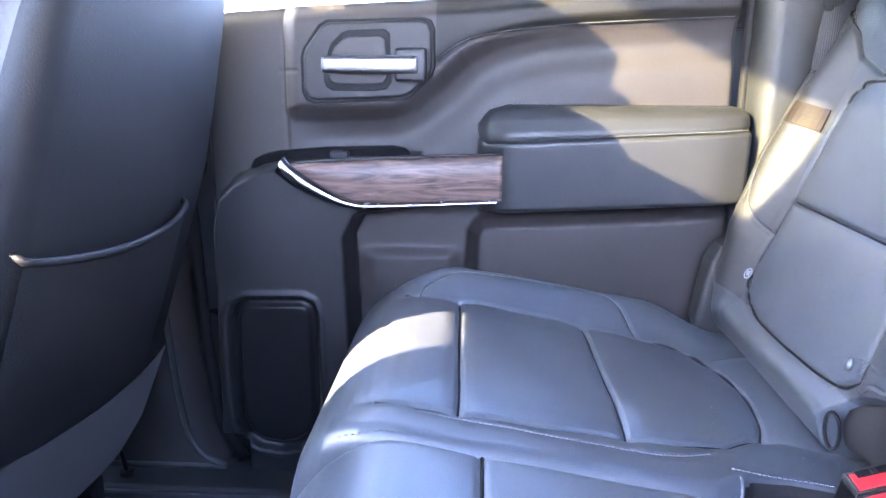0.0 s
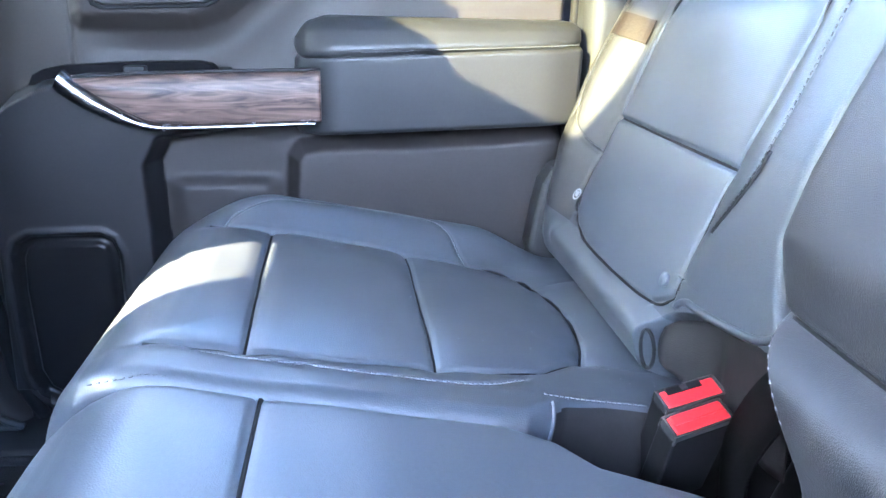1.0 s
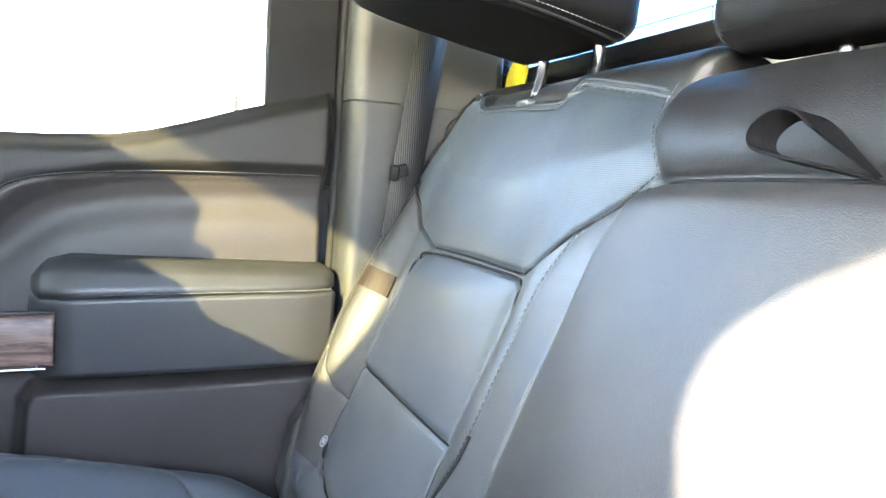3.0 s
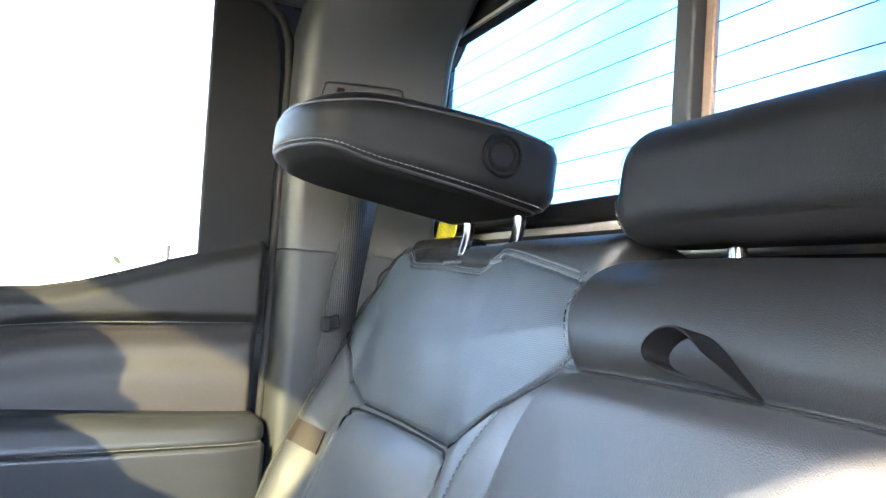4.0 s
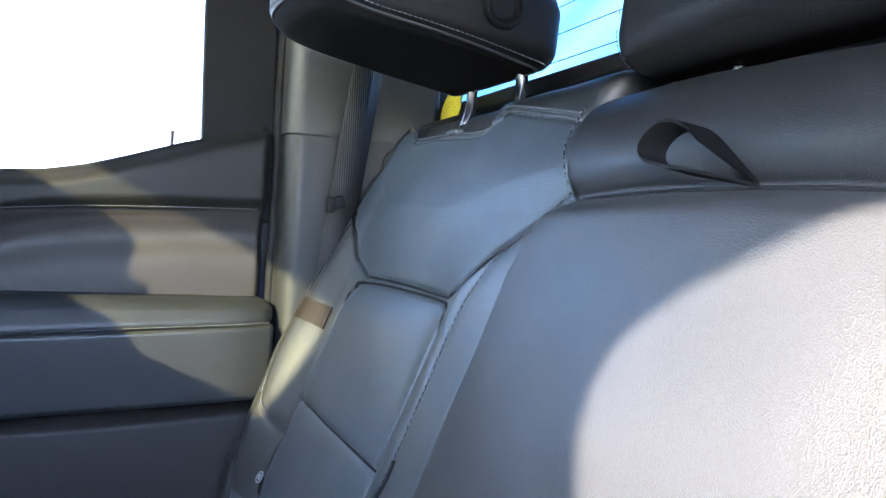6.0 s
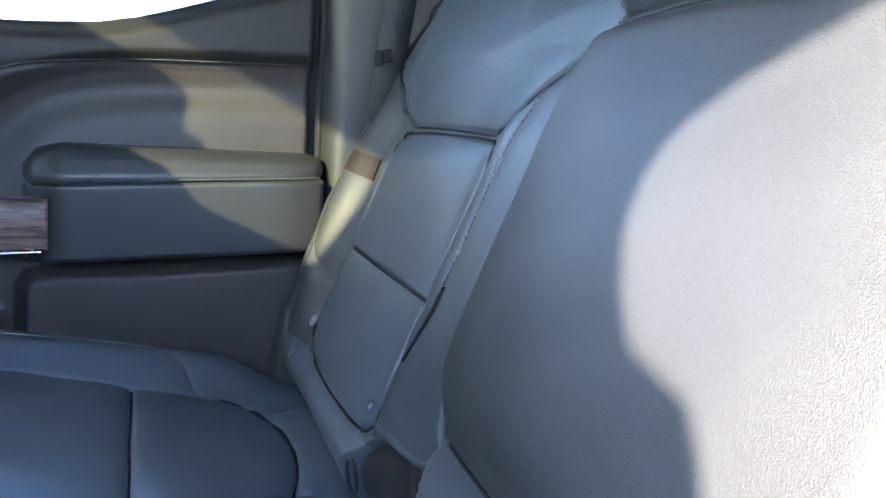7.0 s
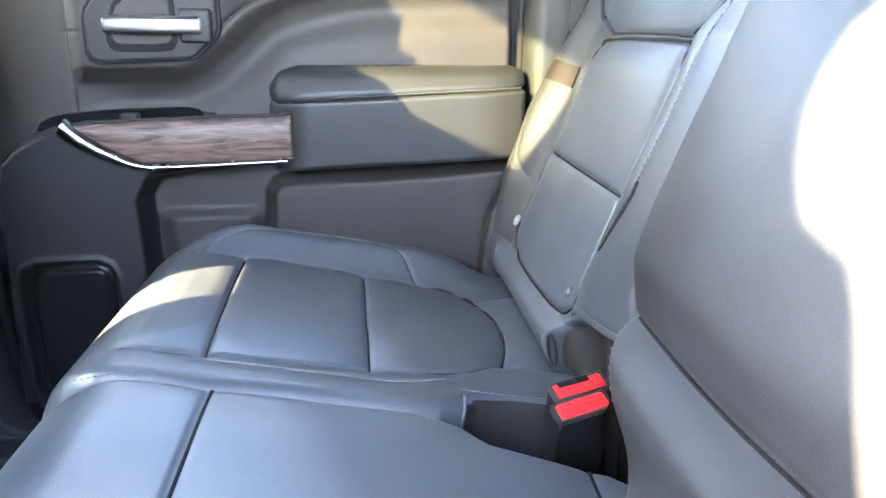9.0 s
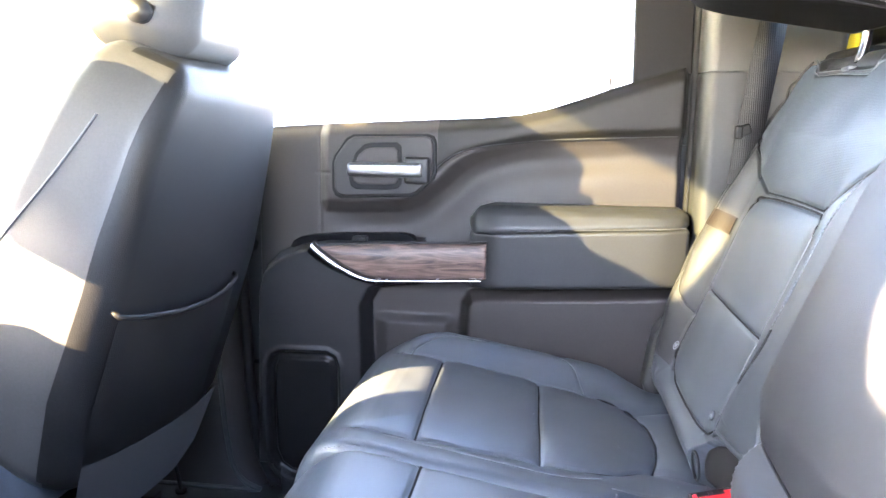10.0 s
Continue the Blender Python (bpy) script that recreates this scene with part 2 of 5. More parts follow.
WHITE_PRINT = surface("white_print", (0.20, 0.21, 0.23), (0.30, 0.31, 0.33), 0.5, 700, 0.1, 0.0003, 20)
YELLOW_WEB = weave_surface("yellow_webbing", (0.004, 0.003, 0.001), (0.55, 0.45, 0.012), "Y", "Z", 62)
BELT_WEB = weave_surface("black_webbing", (0.010, 0.010, 0.011), (0.030, 0.031, 0.032), "X", "Z")
STRAP_WEB = weave_surface("black_strap_webbing", (0.0006, 0.0006, 0.0008), (0.0028, 0.0028, 0.0032), "Y", "X", 600, spec=0.07)
BROWN_TAB = surface("brown_satin_tab", (0.006, 0.0037, 0.0024), (0.011, 0.007, 0.0045), 0.5, 400, 0.3, 0.0005, 40, spec=0.25)
WOOD = wood_surface("dark_open_pore_wood")
GLASS = glass_surface("side_window_glass", (0.48, 0.49, 0.48))
REAR_GLASS = glass_surface("rear_glass", (0.054, 0.114, 0.164))
CLEAR_GLASS = clear_glass("thin_tinted_glass", (0.88, 0.88, 0.82))
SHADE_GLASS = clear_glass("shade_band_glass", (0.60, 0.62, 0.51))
BODY_PAINT = surface("dark_body_paint", (0.02, 0.02, 0.022), (0.03, 0.03, 0.032), 0.3, 900, 0.05, 0.0002, 5)
DESERT = surface("pale_gravel_ground", (0.115, 0.112, 0.106), (0.175, 0.170, 0.160), 0.9, 3.0, 0.6, 0.05, 0.12, pattern="noise")
STUCCO = surface("tan_stucco", (0.26, 0.21, 0.16), (0.34, 0.28, 0.22), 0.9, 30, 0.5, 0.01, 0.6, pattern="noise")
ROOF_TILE = surface("terracotta_roof", (0.30, 0.16, 0.10), (0.44, 0.25, 0.17), 0.85, 8, 0.6, 0.04, 1.0, pattern="noise")
BARK = surface("grey_brown_bark", (0.10, 0.07, 0.05), (0.20, 0.15, 0.11), 0.9, 30, 0.9, 0.02, 3, pattern="noise")
LEAVES = surface("dusty_green_leaves", (0.05, 0.08, 0.025), (0.13, 0.15, 0.05), 0.7, 20, 0.3, 0.01, 2, pattern="noise")
RED_PAINT = surface("red_painted_metal", (0.42, 0.07, 0.04), (0.55, 0.11, 0.07), 0.5, 40, 0.1, 0.002, 3)


# ---- builders ----
def thing(name, at, label, category, group="", kind=""):
    ob = new(name)
    ob.location = at
    ob.empty_display_size = 0.05
    return tagged(ob, label, category, group, kind)


def place(name, me, material, parent=None, label=""):
    """Links a mesh made in world metres, under a thing or a part if one is given."""
    me.materials.append(material)
    ob = new(name, me)
    if parent is not None:
        ob.parent = parent
        if parent.parent is None:
            ob.matrix_parent_inverse = Matrix.Translation(-parent.location)
    if label:
        ob["label"] = label
    return ob


def mesh_of(name, verts, faces, smooth=True):
    me = bpy.data.meshes.new(name)
    me.from_pydata([tuple(v) for v in verts], [], [tuple(f) for f in faces])
    me.polygons.foreach_set("use_smooth", [smooth] * len(me.polygons))
    me.update()
    return me


def from_bm(name, bm, smooth=True):
    bmesh.ops.recalc_face_normals(bm, faces=bm.faces)
    me = bpy.data.meshes.new(name)
    bm.to_mesh(me)
    bm.free()
    me.polygons.foreach_set("use_smooth", [smooth] * len(me.polygons))
    return me


def joined(name, pieces):
    """One mesh from (verts, faces) pieces."""
    vs, fs, n = [], [], 0
    for v, f in pieces:
        vs.append(np.asarray(v, float))
        fs.extend([[i + n for i in face] for face in f])
        n += len(v)
    return mesh_of(name, np.concatenate(vs), fs)


def axis_steps(h, r, seg, inner):
    edge = r * (1 - np.tan(np.linspace(math.pi / 4, 0, seg + 1)))
    mid = np.linspace(-(h - r), h - r, inner + 1)
    return np.concatenate([-h + edge[:-1], mid, (h - edge[:-1])[::-1]])


def rounded(hx, hy, hz, r, seg=4, inner=4):
    """Vertices and faces of a box with half sizes and edge radius r, centred, welded."""
    h = np.array([hx, hy, hz])
    r = min(r, h.min() * 0.999)
    steps = [axis_steps(k, r, seg, inner) for k in h]
    index, verts, faces = {}, [], []

    def vid(p):
        key = tuple(np.round(p, 6))
        if key not in index:
            core = np.clip(p, -(h - r), h - r)
            d = p - core
            ln = np.linalg.norm(d)
            index[key] = len(verts)
            verts.append(core + (d / ln * r if ln > 1e-9 else 0))
        return index[key]

    for ax in range(3):
        b, c = (ax + 1) % 3, (ax + 2) % 3
        for side in (-1, 1):
            grid = []
            for u in steps[b]:
                row = []
                for v in steps[c]:
                    p = np.zeros(3)
                    p[ax], p[b], p[c] = side * h[ax], u, v
                    row.append(vid(p))
                grid.append(row)
            for i in range(len(grid) - 1):
                for j in range(len(grid[0]) - 1):
                    q = [grid[i][j], grid[i + 1][j], grid[i + 1][j + 1], grid[i][j + 1]]
                    faces.append(q if side > 0 else q[::-1])
    return np.array(verts), faces


def block(name, centre, half, r, material, parent=None, label="", turn=(0, 0, 0), warp=None, seg=3, inner=2):
    v, f = rounded(*half, r, seg, inner)
    if warp:
        v = warp(v)
    m = np.array(pose(0, 0, 0, *turn).to_3x3())
    return place(name, mesh_of(name, v @ m.T + np.array(centre), f), material, parent, label)


def spline(points, step):
    """Points at even steps along a smooth line through the given ones."""
    p = np.array(points, float)
    ext = np.concatenate([[2 * p[0] - p[1]], p, [2 * p[-1] - p[-2]]])
    out = []
    for i in range(1, len(ext) - 2):
        a, b, c, d = ext[i - 1], ext[i], ext[i + 1], ext[i + 2]
        for t in np.linspace(0, 1, 12, endpoint=False):
            out.append(0.5 * (2 * b + (c - a) * t + (2 * a - 5 * b + 4 * c - d) * t**2 + (3 * b - a - 3 * c + d) * t**3))
    out.append(p[-1])
    out = np.array(out)
    run = np.r_[0, np.cumsum(np.linalg.norm(np.diff(out, axis=0), axis=1))]
    n = max(2, int(run[-1] / step) + 1)
    at = np.linspace(0, run[-1], n)
    return np.stack([np.interp(at, run, out[:, k]) for k in range(p.shape[1])], 1)


def tube(points, radius, sides=8, cap=True, flat=None, up=(0, 0, 1)):
    """Vertices and faces of a round bar along points; flat=(width, thickness) makes a ribbon."""
    p = np.array(points, float)
    d = np.gradient(p, axis=0)
    d /= np.linalg.norm(d, axis=1)[:, None] + 1e-12
    upv = np.array(up, float)
    if np.abs(d @ upv).max() > 0.97 * np.linalg.norm(upv) and not flat:
        upv = np.array([0.83, 0.41, 0.1])
    side = np.cross(d, upv)
    side /= np.linalg.norm(side, axis=1)[:, None] + 1e-12
    nor = np.cross(side, d)
    if flat:
        w, h = flat[0] / 2, flat[1] / 2
        ring = [(-w, -h), (w, -h), (w, h), (-w, h)]
    else:
        ring = [(radius * math.cos(2 * math.pi * k / sides), radius * math.sin(2 * math.pi * k / sides)) for k in range(sides)]
    n = len(ring)
    verts = np.concatenate([p[i] + side[i] * np.array(ring)[:, :1] + nor[i] * np.array(ring)[:, 1:] for i in range(len(p))])
    faces = [[i * n + k, i * n + (k + 1) % n, (i + 1) * n + (k + 1) % n, (i + 1) * n + k] for i in range(len(p) - 1) for k in range(n)]
    if cap:
        faces += [list(range(n))[::-1], [(len(p) - 1) * n + k for k in range(n)]]
    return verts, faces


def outline_slab(name, outline, y_front, y_back, bevel, seg=3):
    """A plate in the x-z plane with the outline given, bevelled on its front (low y) edge."""
    bm = bmesh.new()
    ring = [bm.verts.new((x, y_back, z)) for x, z in outline]
    face = bm.faces.new(ring)
    out = bmesh.ops.extrude_face_region(bm, geom=[face])
    moved = [g for g in out["geom"] if isinstance(g, bmesh.types.BMVert)]
    bmesh.ops.translate(bm, verts=moved, vec=(0, y_front - y_back, 0))
    edges = [e for e in bm.edges if all(abs(v.co.y - y_front) < 1e-6 for v in e.verts)]
    bmesh.ops.bevel(bm, geom=edges, offset=bevel, segments=seg, profile=0.5, affect="EDGES")
    return from_bm(name, bm, smooth=False)


def smoothstep(a, b, x):
    t = np.clip((x - a) / (b - a), 0, 1)
    return t * t * (3 - 2 * t)


def line_gap(px, py, line):
    """Distance from arrays of points to a polyline, and the place along it."""
    line = np.array(line, float)
    best = np.full(px.shape, 9.0)
    for (ax, ay), (bx, by) in zip(line[:-1], line[1:]):
        dx, dy = bx - ax, by - ay
        t = np.clip(((px - ax) * dx + (py - ay) * dy) / (dx * dx + dy * dy + 1e-12), 0, 1)
        best = np.minimum(best, np.hypot(px - ax - t * dx, py - ay - t * dy))
    return best


def inside(px, py, ring):
    ring = np.array(ring, float)
    hit = np.zeros(px.shape, bool)
    for (ax, ay), (bx, by) in zip(ring, np.roll(ring, -1, axis=0)):
        cross = ((ay > py) != (by > py)) & (px < (bx - ax) * (py - ay) / (by - ay + 1e-12) + ax)
        hit ^= cross
    return hit


def depth_in(px, py, ring):
    """Signed distance to a closed outline, positive inside."""
    closed = np.vstack([ring, ring[:1]])
    d = line_gap(px, py, closed)
    return np.where(inside(px, py, ring), d, -d)


def profile(lo, hi, r0, w0, r1, w1, step):
    """A rounded slab's section from lo to hi: place across, and depth below the face."""
    pts = [(lo, r0 + w0), (lo, r0)]
    pts += [(lo + r0 - r0 * math.cos(a), r0 - r0 * math.sin(a)) for a in np.linspace(0, math.pi / 2, 9)[1:]]
    pts += [(hi - r1 + r1 * math.sin(a), r1 - r1 * math.cos(a)) for a in np.linspace(0, math.pi / 2, 9)]
    pts += [(hi, r1 + w1)]
    p = np.array(pts)
    run = np.r_[0, np.cumsum(np.linalg.norm(np.diff(p, axis=0), axis=1))]
    at = np.linspace(0, run[-1], int(run[-1] / step) + 1)
    return np.interp(at, run, p[:, 0]), np.interp(at, run, p[:, 1])


class Pad:
    """An upholstered slab: a face in the plane origin + a * along + y, rounded edges, and relief."""

    def __init__(self, origin, along, normal, sec_a, sec_y, low, high, relief, reach=0.0):
        self.origin, self.along = np.array(origin, float), np.array(along, float)
        self.normal = np.array(normal, float) / np.linalg.norm(normal)
        self.sec_a, self.sec_y, self.low, self.high, self.relief = sec_a, sec_y, low, high, relief
        self.reach = reach

    def spot(self, a, y, lift=0.0):
        """A point of the face at (a, y), lifted off it."""
        a, y = np.asarray(a, float), np.asarray(y, float)
        return self.origin + a[..., None] * self.along + y[..., None] * np.array([0, 1.0, 0]) + (self.relief(a, y) + lift)[..., None] * self.normal

    def grid(self):
        (a, da), (y, dy) = self.sec_a, self.sec_y
        A, Y = np.meshgrid(a, y, indexing="ij")
        D = da[:, None] + dy[None, :]
        lo, hi = y.min(), y.max()
        lo2, hi2 = self.low(A), self.high(A)
        if self.reach:
            Y = Y + (lo2 - lo) * np.clip((lo + self.reach - Y) / self.reach, 0, 1) + (hi2 - hi) * np.clip((Y - hi + self.reach) / self.reach, 0, 1)
        else:
            Y = lo2 + (Y - lo) / (hi - lo) * (hi2 - lo2)
        keep = np.clip(1 - D / 0.035, 0, 1)
        off = self.relief(A, Y) * keep - D
        P = self.origin + A[..., None] * self.along + Y[..., None] * np.array([0, 1.0, 0]) + off[..., None] * self.normal
        return A, Y, P

    def parts(self, parent, kinds, panel_of):
        """Splits the face into panels. kinds: (name, material, label) by number; panel_of(A, Y) numbers each cell."""
        A, Y, P = self.grid()
        n, m = A.shape
        dA, dY = np.gradient(P, axis=0), np.gradient(P, axis=1)
        nor = np.cross(dA, dY)
        if (nor.reshape(-1, 3) @ self.normal).sum() < 0:
            nor = -nor
        nor /= np.linalg.norm(nor, axis=2)[..., None] + 1e-12
        flip = np.dot(np.cross(P[n // 2 + 1, m // 2] - P[n // 2, m // 2], P[n // 2, m // 2 + 1] - P[n // 2, m // 2]), self.normal) < 0
        ids = panel_of(0.25 * (A[:-1, :-1] + A[1:, :-1] + A[1:, 1:] + A[:-1, 1:]), 0.25 * (Y[:-1, :-1] + Y[1:, :-1] + Y[1:, 1:] + Y[:-1, 1:]))
        vid = np.arange(n * m).reshape(n, m)
        quads = np.stack([vid[:-1, :-1], vid[1:, :-1], vid[1:, 1:], vid[:-1, 1:]], -1)
        if flip:
            quads = quads[..., ::-1]
        made = []
        for k, (name, material, label) in enumerate(kinds):
            q = quads[ids == k]
            if not len(q):
                continue
            used, q = np.unique(q, return_inverse=True)
            q = q.reshape(-1, 4)
            me = mesh_of(name, P.reshape(-1, 3)[used], q.tolist())
            me.normals_split_custom_set_from_vertices(nor.reshape(-1, 3)[used].tolist())
            made.append(place(name, me, material, parent, label))
        return made


def stitches(name, spots, parent, size=0.0033, thick=0.0012, thread=None):
    """Short threads along a line of points spaced one stitch apart."""
    pieces = []
    for p, q in zip(spots[:-1], spots[1:]):
        d = q - p
        ln = np.linalg.norm(d)
        if ln < 1e-6:
            continue
        mid, half = (p + q) / 2, d / ln * min(size, ln * 0.72) / 2
        pieces.append(tube([mid - half, mid - half * 0.3, mid + half * 0.3, mid + half], thick / 2, 5))
    return place(name, joined(name, pieces), thread or THREAD, parent)


def seam_relief(a, y, seams, sharp=0.0045, wide=0.004):
    out = np.zeros(np.shape(a))
    for line in seams:
        d = line_gap(a, y, line)
        out -= sharp * np.exp(-((d / 0.0024) ** 2)) + 0.6 * wide * np.exp(-((d / 0.013) ** 2))
    return out


def soft_wrinkle(a, y, amount):
    return amount * (np.sin(a * 31 + 2.1 * np.sin(y * 17)) * np.sin(y * 23 + 1.7 * np.sin(a * 13)) + 0.5 * np.sin(a * 67 + y * 41))


# ---- the cab's shell ----
FLOOR_Z, MID_Y = 0.06, 0.467


def slab(name, x0, x1, y0, y1, z0, z1, material, label, r=0.006, category="trim"):
    ob = block(name, ((x0 + x1) / 2, (y0 + y1) / 2, (z0 + z1) / 2), ((x1 - x0) / 2, (y1 - y0) / 2, (z1 - z0) / 2), r, material)
    return tagged(ob, label, category, kind="structure")


slab("floor", -1.70, 0.80, -0.36, 1.30, FLOOR_Z - 0.06, FLOOR_Z, CARPET, "black rubber floor mat of the truck cab", category="floor")
slab("wall_firewall", -1.76, -1.70, -0.40, 1.34, 0.0, 0.95, DARK_PLASTIC, "dark plain panel at the front of the cab", category="wall")
slab("dashboard", -1.70, -1.32, -0.36, 1.28, 0.45, 0.86, DARK_PLASTIC, "dark plain dashboard across the cab", r=0.05, category="dashboard")


# headliner: a shallow vault with a rolled edge over the doors
def headliner():
    xs, ys = np.linspace(-0.92, 0.80, 60), np.linspace(-0.36, 1.30, 80)
    X, Y = np.meshgrid(xs, ys, indexing="ij")
    edge = np.minimum(Y + 0.36, 1.30 - Y)
    Z = 1.395 - 0.085 * np.exp(-((edge / 0.075) ** 2)) - 0.055 * smoothstep(0.55, 0.80, X) - 0.07 * ((Y - 0.467) / 0.8) ** 2 * smoothstep(-0.2, -0.9, X) + 0.025 * smoothstep(-0.3, -0.9, X)
    top = Z + 0.05
    n, m = X.shape
    low = np.stack([X, Y, Z], -1).reshape(-1, 3)
    high = np.stack([X, Y, np.full_like(top, 1.47)], -1).reshape(-1, 3)
    vid = np.arange(n * m).reshape(n, m)
    f = []
    for i in range(n - 1):
        for j in range(m - 1):
            q = [vid[i, j], vid[i, j + 1], vid[i + 1, j + 1], vid[i + 1, j]]
            f.append(q)
            f.append([k + n * m for k in q[::-1]])
    rim = [vid[i, 0] for i in range(n)] + [vid[-1, j] for j in range(1, m)] + [vid[i, -1] for i in range(n - 2, -1, -1)] + [vid[0, j] for j in range(m - 2, 0, -1)]
    for a, b in zip(rim, rim[1:] + rim[:1]):
        f.append([a, b, b + n * m, a + n * m])
    ob = place("ceiling", mesh_of("ceiling", np.concatenate([low, high]), f), HEADLINER)
    tagged(ob, "grey cloth headliner curving down over the doors", "headliner", kind="structure")


headliner()

# sides: added panel shades near doorway; plain pillars and front doors close the cab
def pillar(name, foot, head, half, material, label, r=0.02):
    v, f = rounded(half[0], half[1], 0.5, r, 3, 8)
    t = v[:, 2:3] + 0.5
    v = np.array(foot) + (np.array(head) - np.array(foot)) * t + np.c_[v[:, :2], np.zeros(len(v))]
    return tagged(place(name, mesh_of(name, v, f), material), label, "pillar", kind="structure")


def near_b_pillar():
    # unseen pillar; the curves of its rear edge shape the sun on the door
    ring = [(-0.86, 0.0), (-0.86, 1.36), (-0.44, 1.36), (-0.44, 1.240), (-0.473, 1.237), (-0.495, 1.229), (-0.510, 1.212), (-0.515, 1.185), (-0.503, 1.145), (-0.480, 1.106), (-0.450, 1.086), (-0.421, 1.067), (-0.403, 1.036), (-0.383, 0.990), (-0.367, 0.95), (-0.356, 0.91), (-0.345, 0.80), (-0.345, 0.0)]
    tagged(place("pillar_near_sun_mask", outline_slab("pillar_near_sun_mask", ring, -0.37, -0.33, 0.004), PILLAR_PLASTIC), "unseen grey door pillar with its outline cut to shape the sunlight", "pillar", kind="structure")


near_b_pillar()
pillar("pillar_near_rear", (0.62, -0.33, 0.0), (0.64, -0.29, 1.36), (0.12, 0.03), PILLAR_PLASTIC, "plain grey rear corner pillar of the cab")
pillar("pillar_near_front", (-1.68, -0.36, 0.80), (-0.94, -0.28, 1.40), (0.05, 0.03), PILLAR_DARK, "plain dark windscreen pillar")
pillar("pillar_far_front", (-1.68, 1.30, 0.80), (-0.94, 1.24, 1.40), (0.05, 0.03), PILLAR_DARK, "plain dark windscreen pillar")
slab("door_near_front", -1.70, -0.60, -0.40, -0.34, 0.0, 0.80, DOOR_PLASTIC, "plain dark front door panel", r=0.02, category="door")
slab("door_far_front", -1.70, -0.60, 1.29, 1.35, 0.0, 0.80, DOOR_PLASTIC, "plain dark front door panel", r=0.02, category="door")
# unseen panel, added to hold back light from the open near doorway
slab("near_doorway_block", -0.36, 0.62, -0.42, -0.36, 0.0, 0.84, DARK_PLASTIC, "unseen dark panel added across the near doorway to block light", r=0.02, category="door")
slab("roof_rail_near", -0.438, 0.76, -0.368, -0.334, 1.240, 1.40, PILLAR_PLASTIC, "plain roof rail over the door window", r=0.006, category="trim")
slab("roof_rail_front", -0.92, -0.862, -0.39, -0.33, 1.28, 1.40, PILLAR_PLASTIC, "plain roof rail over the front door window", r=0.02, category="trim")
slab("roof_rail_far", -0.92, 0.50, 1.275, 1.34, 1.315, 1.40, RUBBER, "black seal rail over the door window", r=0.012, category="trim")



def front_glass():
    """Windscreen and near front side window, which tint the sun on its way in."""
    ob = tagged(new("window_2"), "sloping clear windscreen at the front of the cab", "window", kind="structure")
    block("pane", (-1.432, MID_Y, 1.020), (0.315, 0.84, 0.002), 0.0015, CLEAR_GLASS, ob, turn=(0, -38, 0), seg=1)
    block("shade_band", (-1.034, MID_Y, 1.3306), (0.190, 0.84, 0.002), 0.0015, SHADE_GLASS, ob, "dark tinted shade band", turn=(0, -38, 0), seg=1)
    ob = tagged(new("window_3"), "closed clear side window of the front door", "window", kind="structure")
    block("pane", (-1.005, -0.375, 1.075), (0.150, 0.002, 0.275), 0.0015, CLEAR_GLASS, ob, seg=1)


front_glass()


# unseen driver's-side plate against the windscreen top, added to shade the far bolster
tagged(block("windscreen_sun_block", (-1.005, -0.245, 1.335), (0.110, 0.118, 0.010), 0.0095, HEADLINER, turn=(0, -38, 0), seg=3, inner=6), "unseen grey plate added against the windscreen to block sun", "sun visor")


def load_bed():
    """Open box behind the cab, its rim below the back window."""
    ob = tagged(new("load_bed"), "dark open load bed behind the cab", "load bed", kind="structure")
    block("bed_floor", (1.90, MID_Y, 0.28), (0.98, 0.86, 0.02), 0.008, BODY_PAINT, ob)
    for y in (MID_Y - 0.86, MID_Y + 0.86):
        block("bed_side", (1.90, y, 0.58), (0.98, 0.05, 0.34), 0.02, BODY_PAINT, ob)
    block("tailgate", (2.86, MID_Y, 0.58), (0.04, 0.80, 0.34), 0.02, BODY_PAINT, ob)


load_bed()

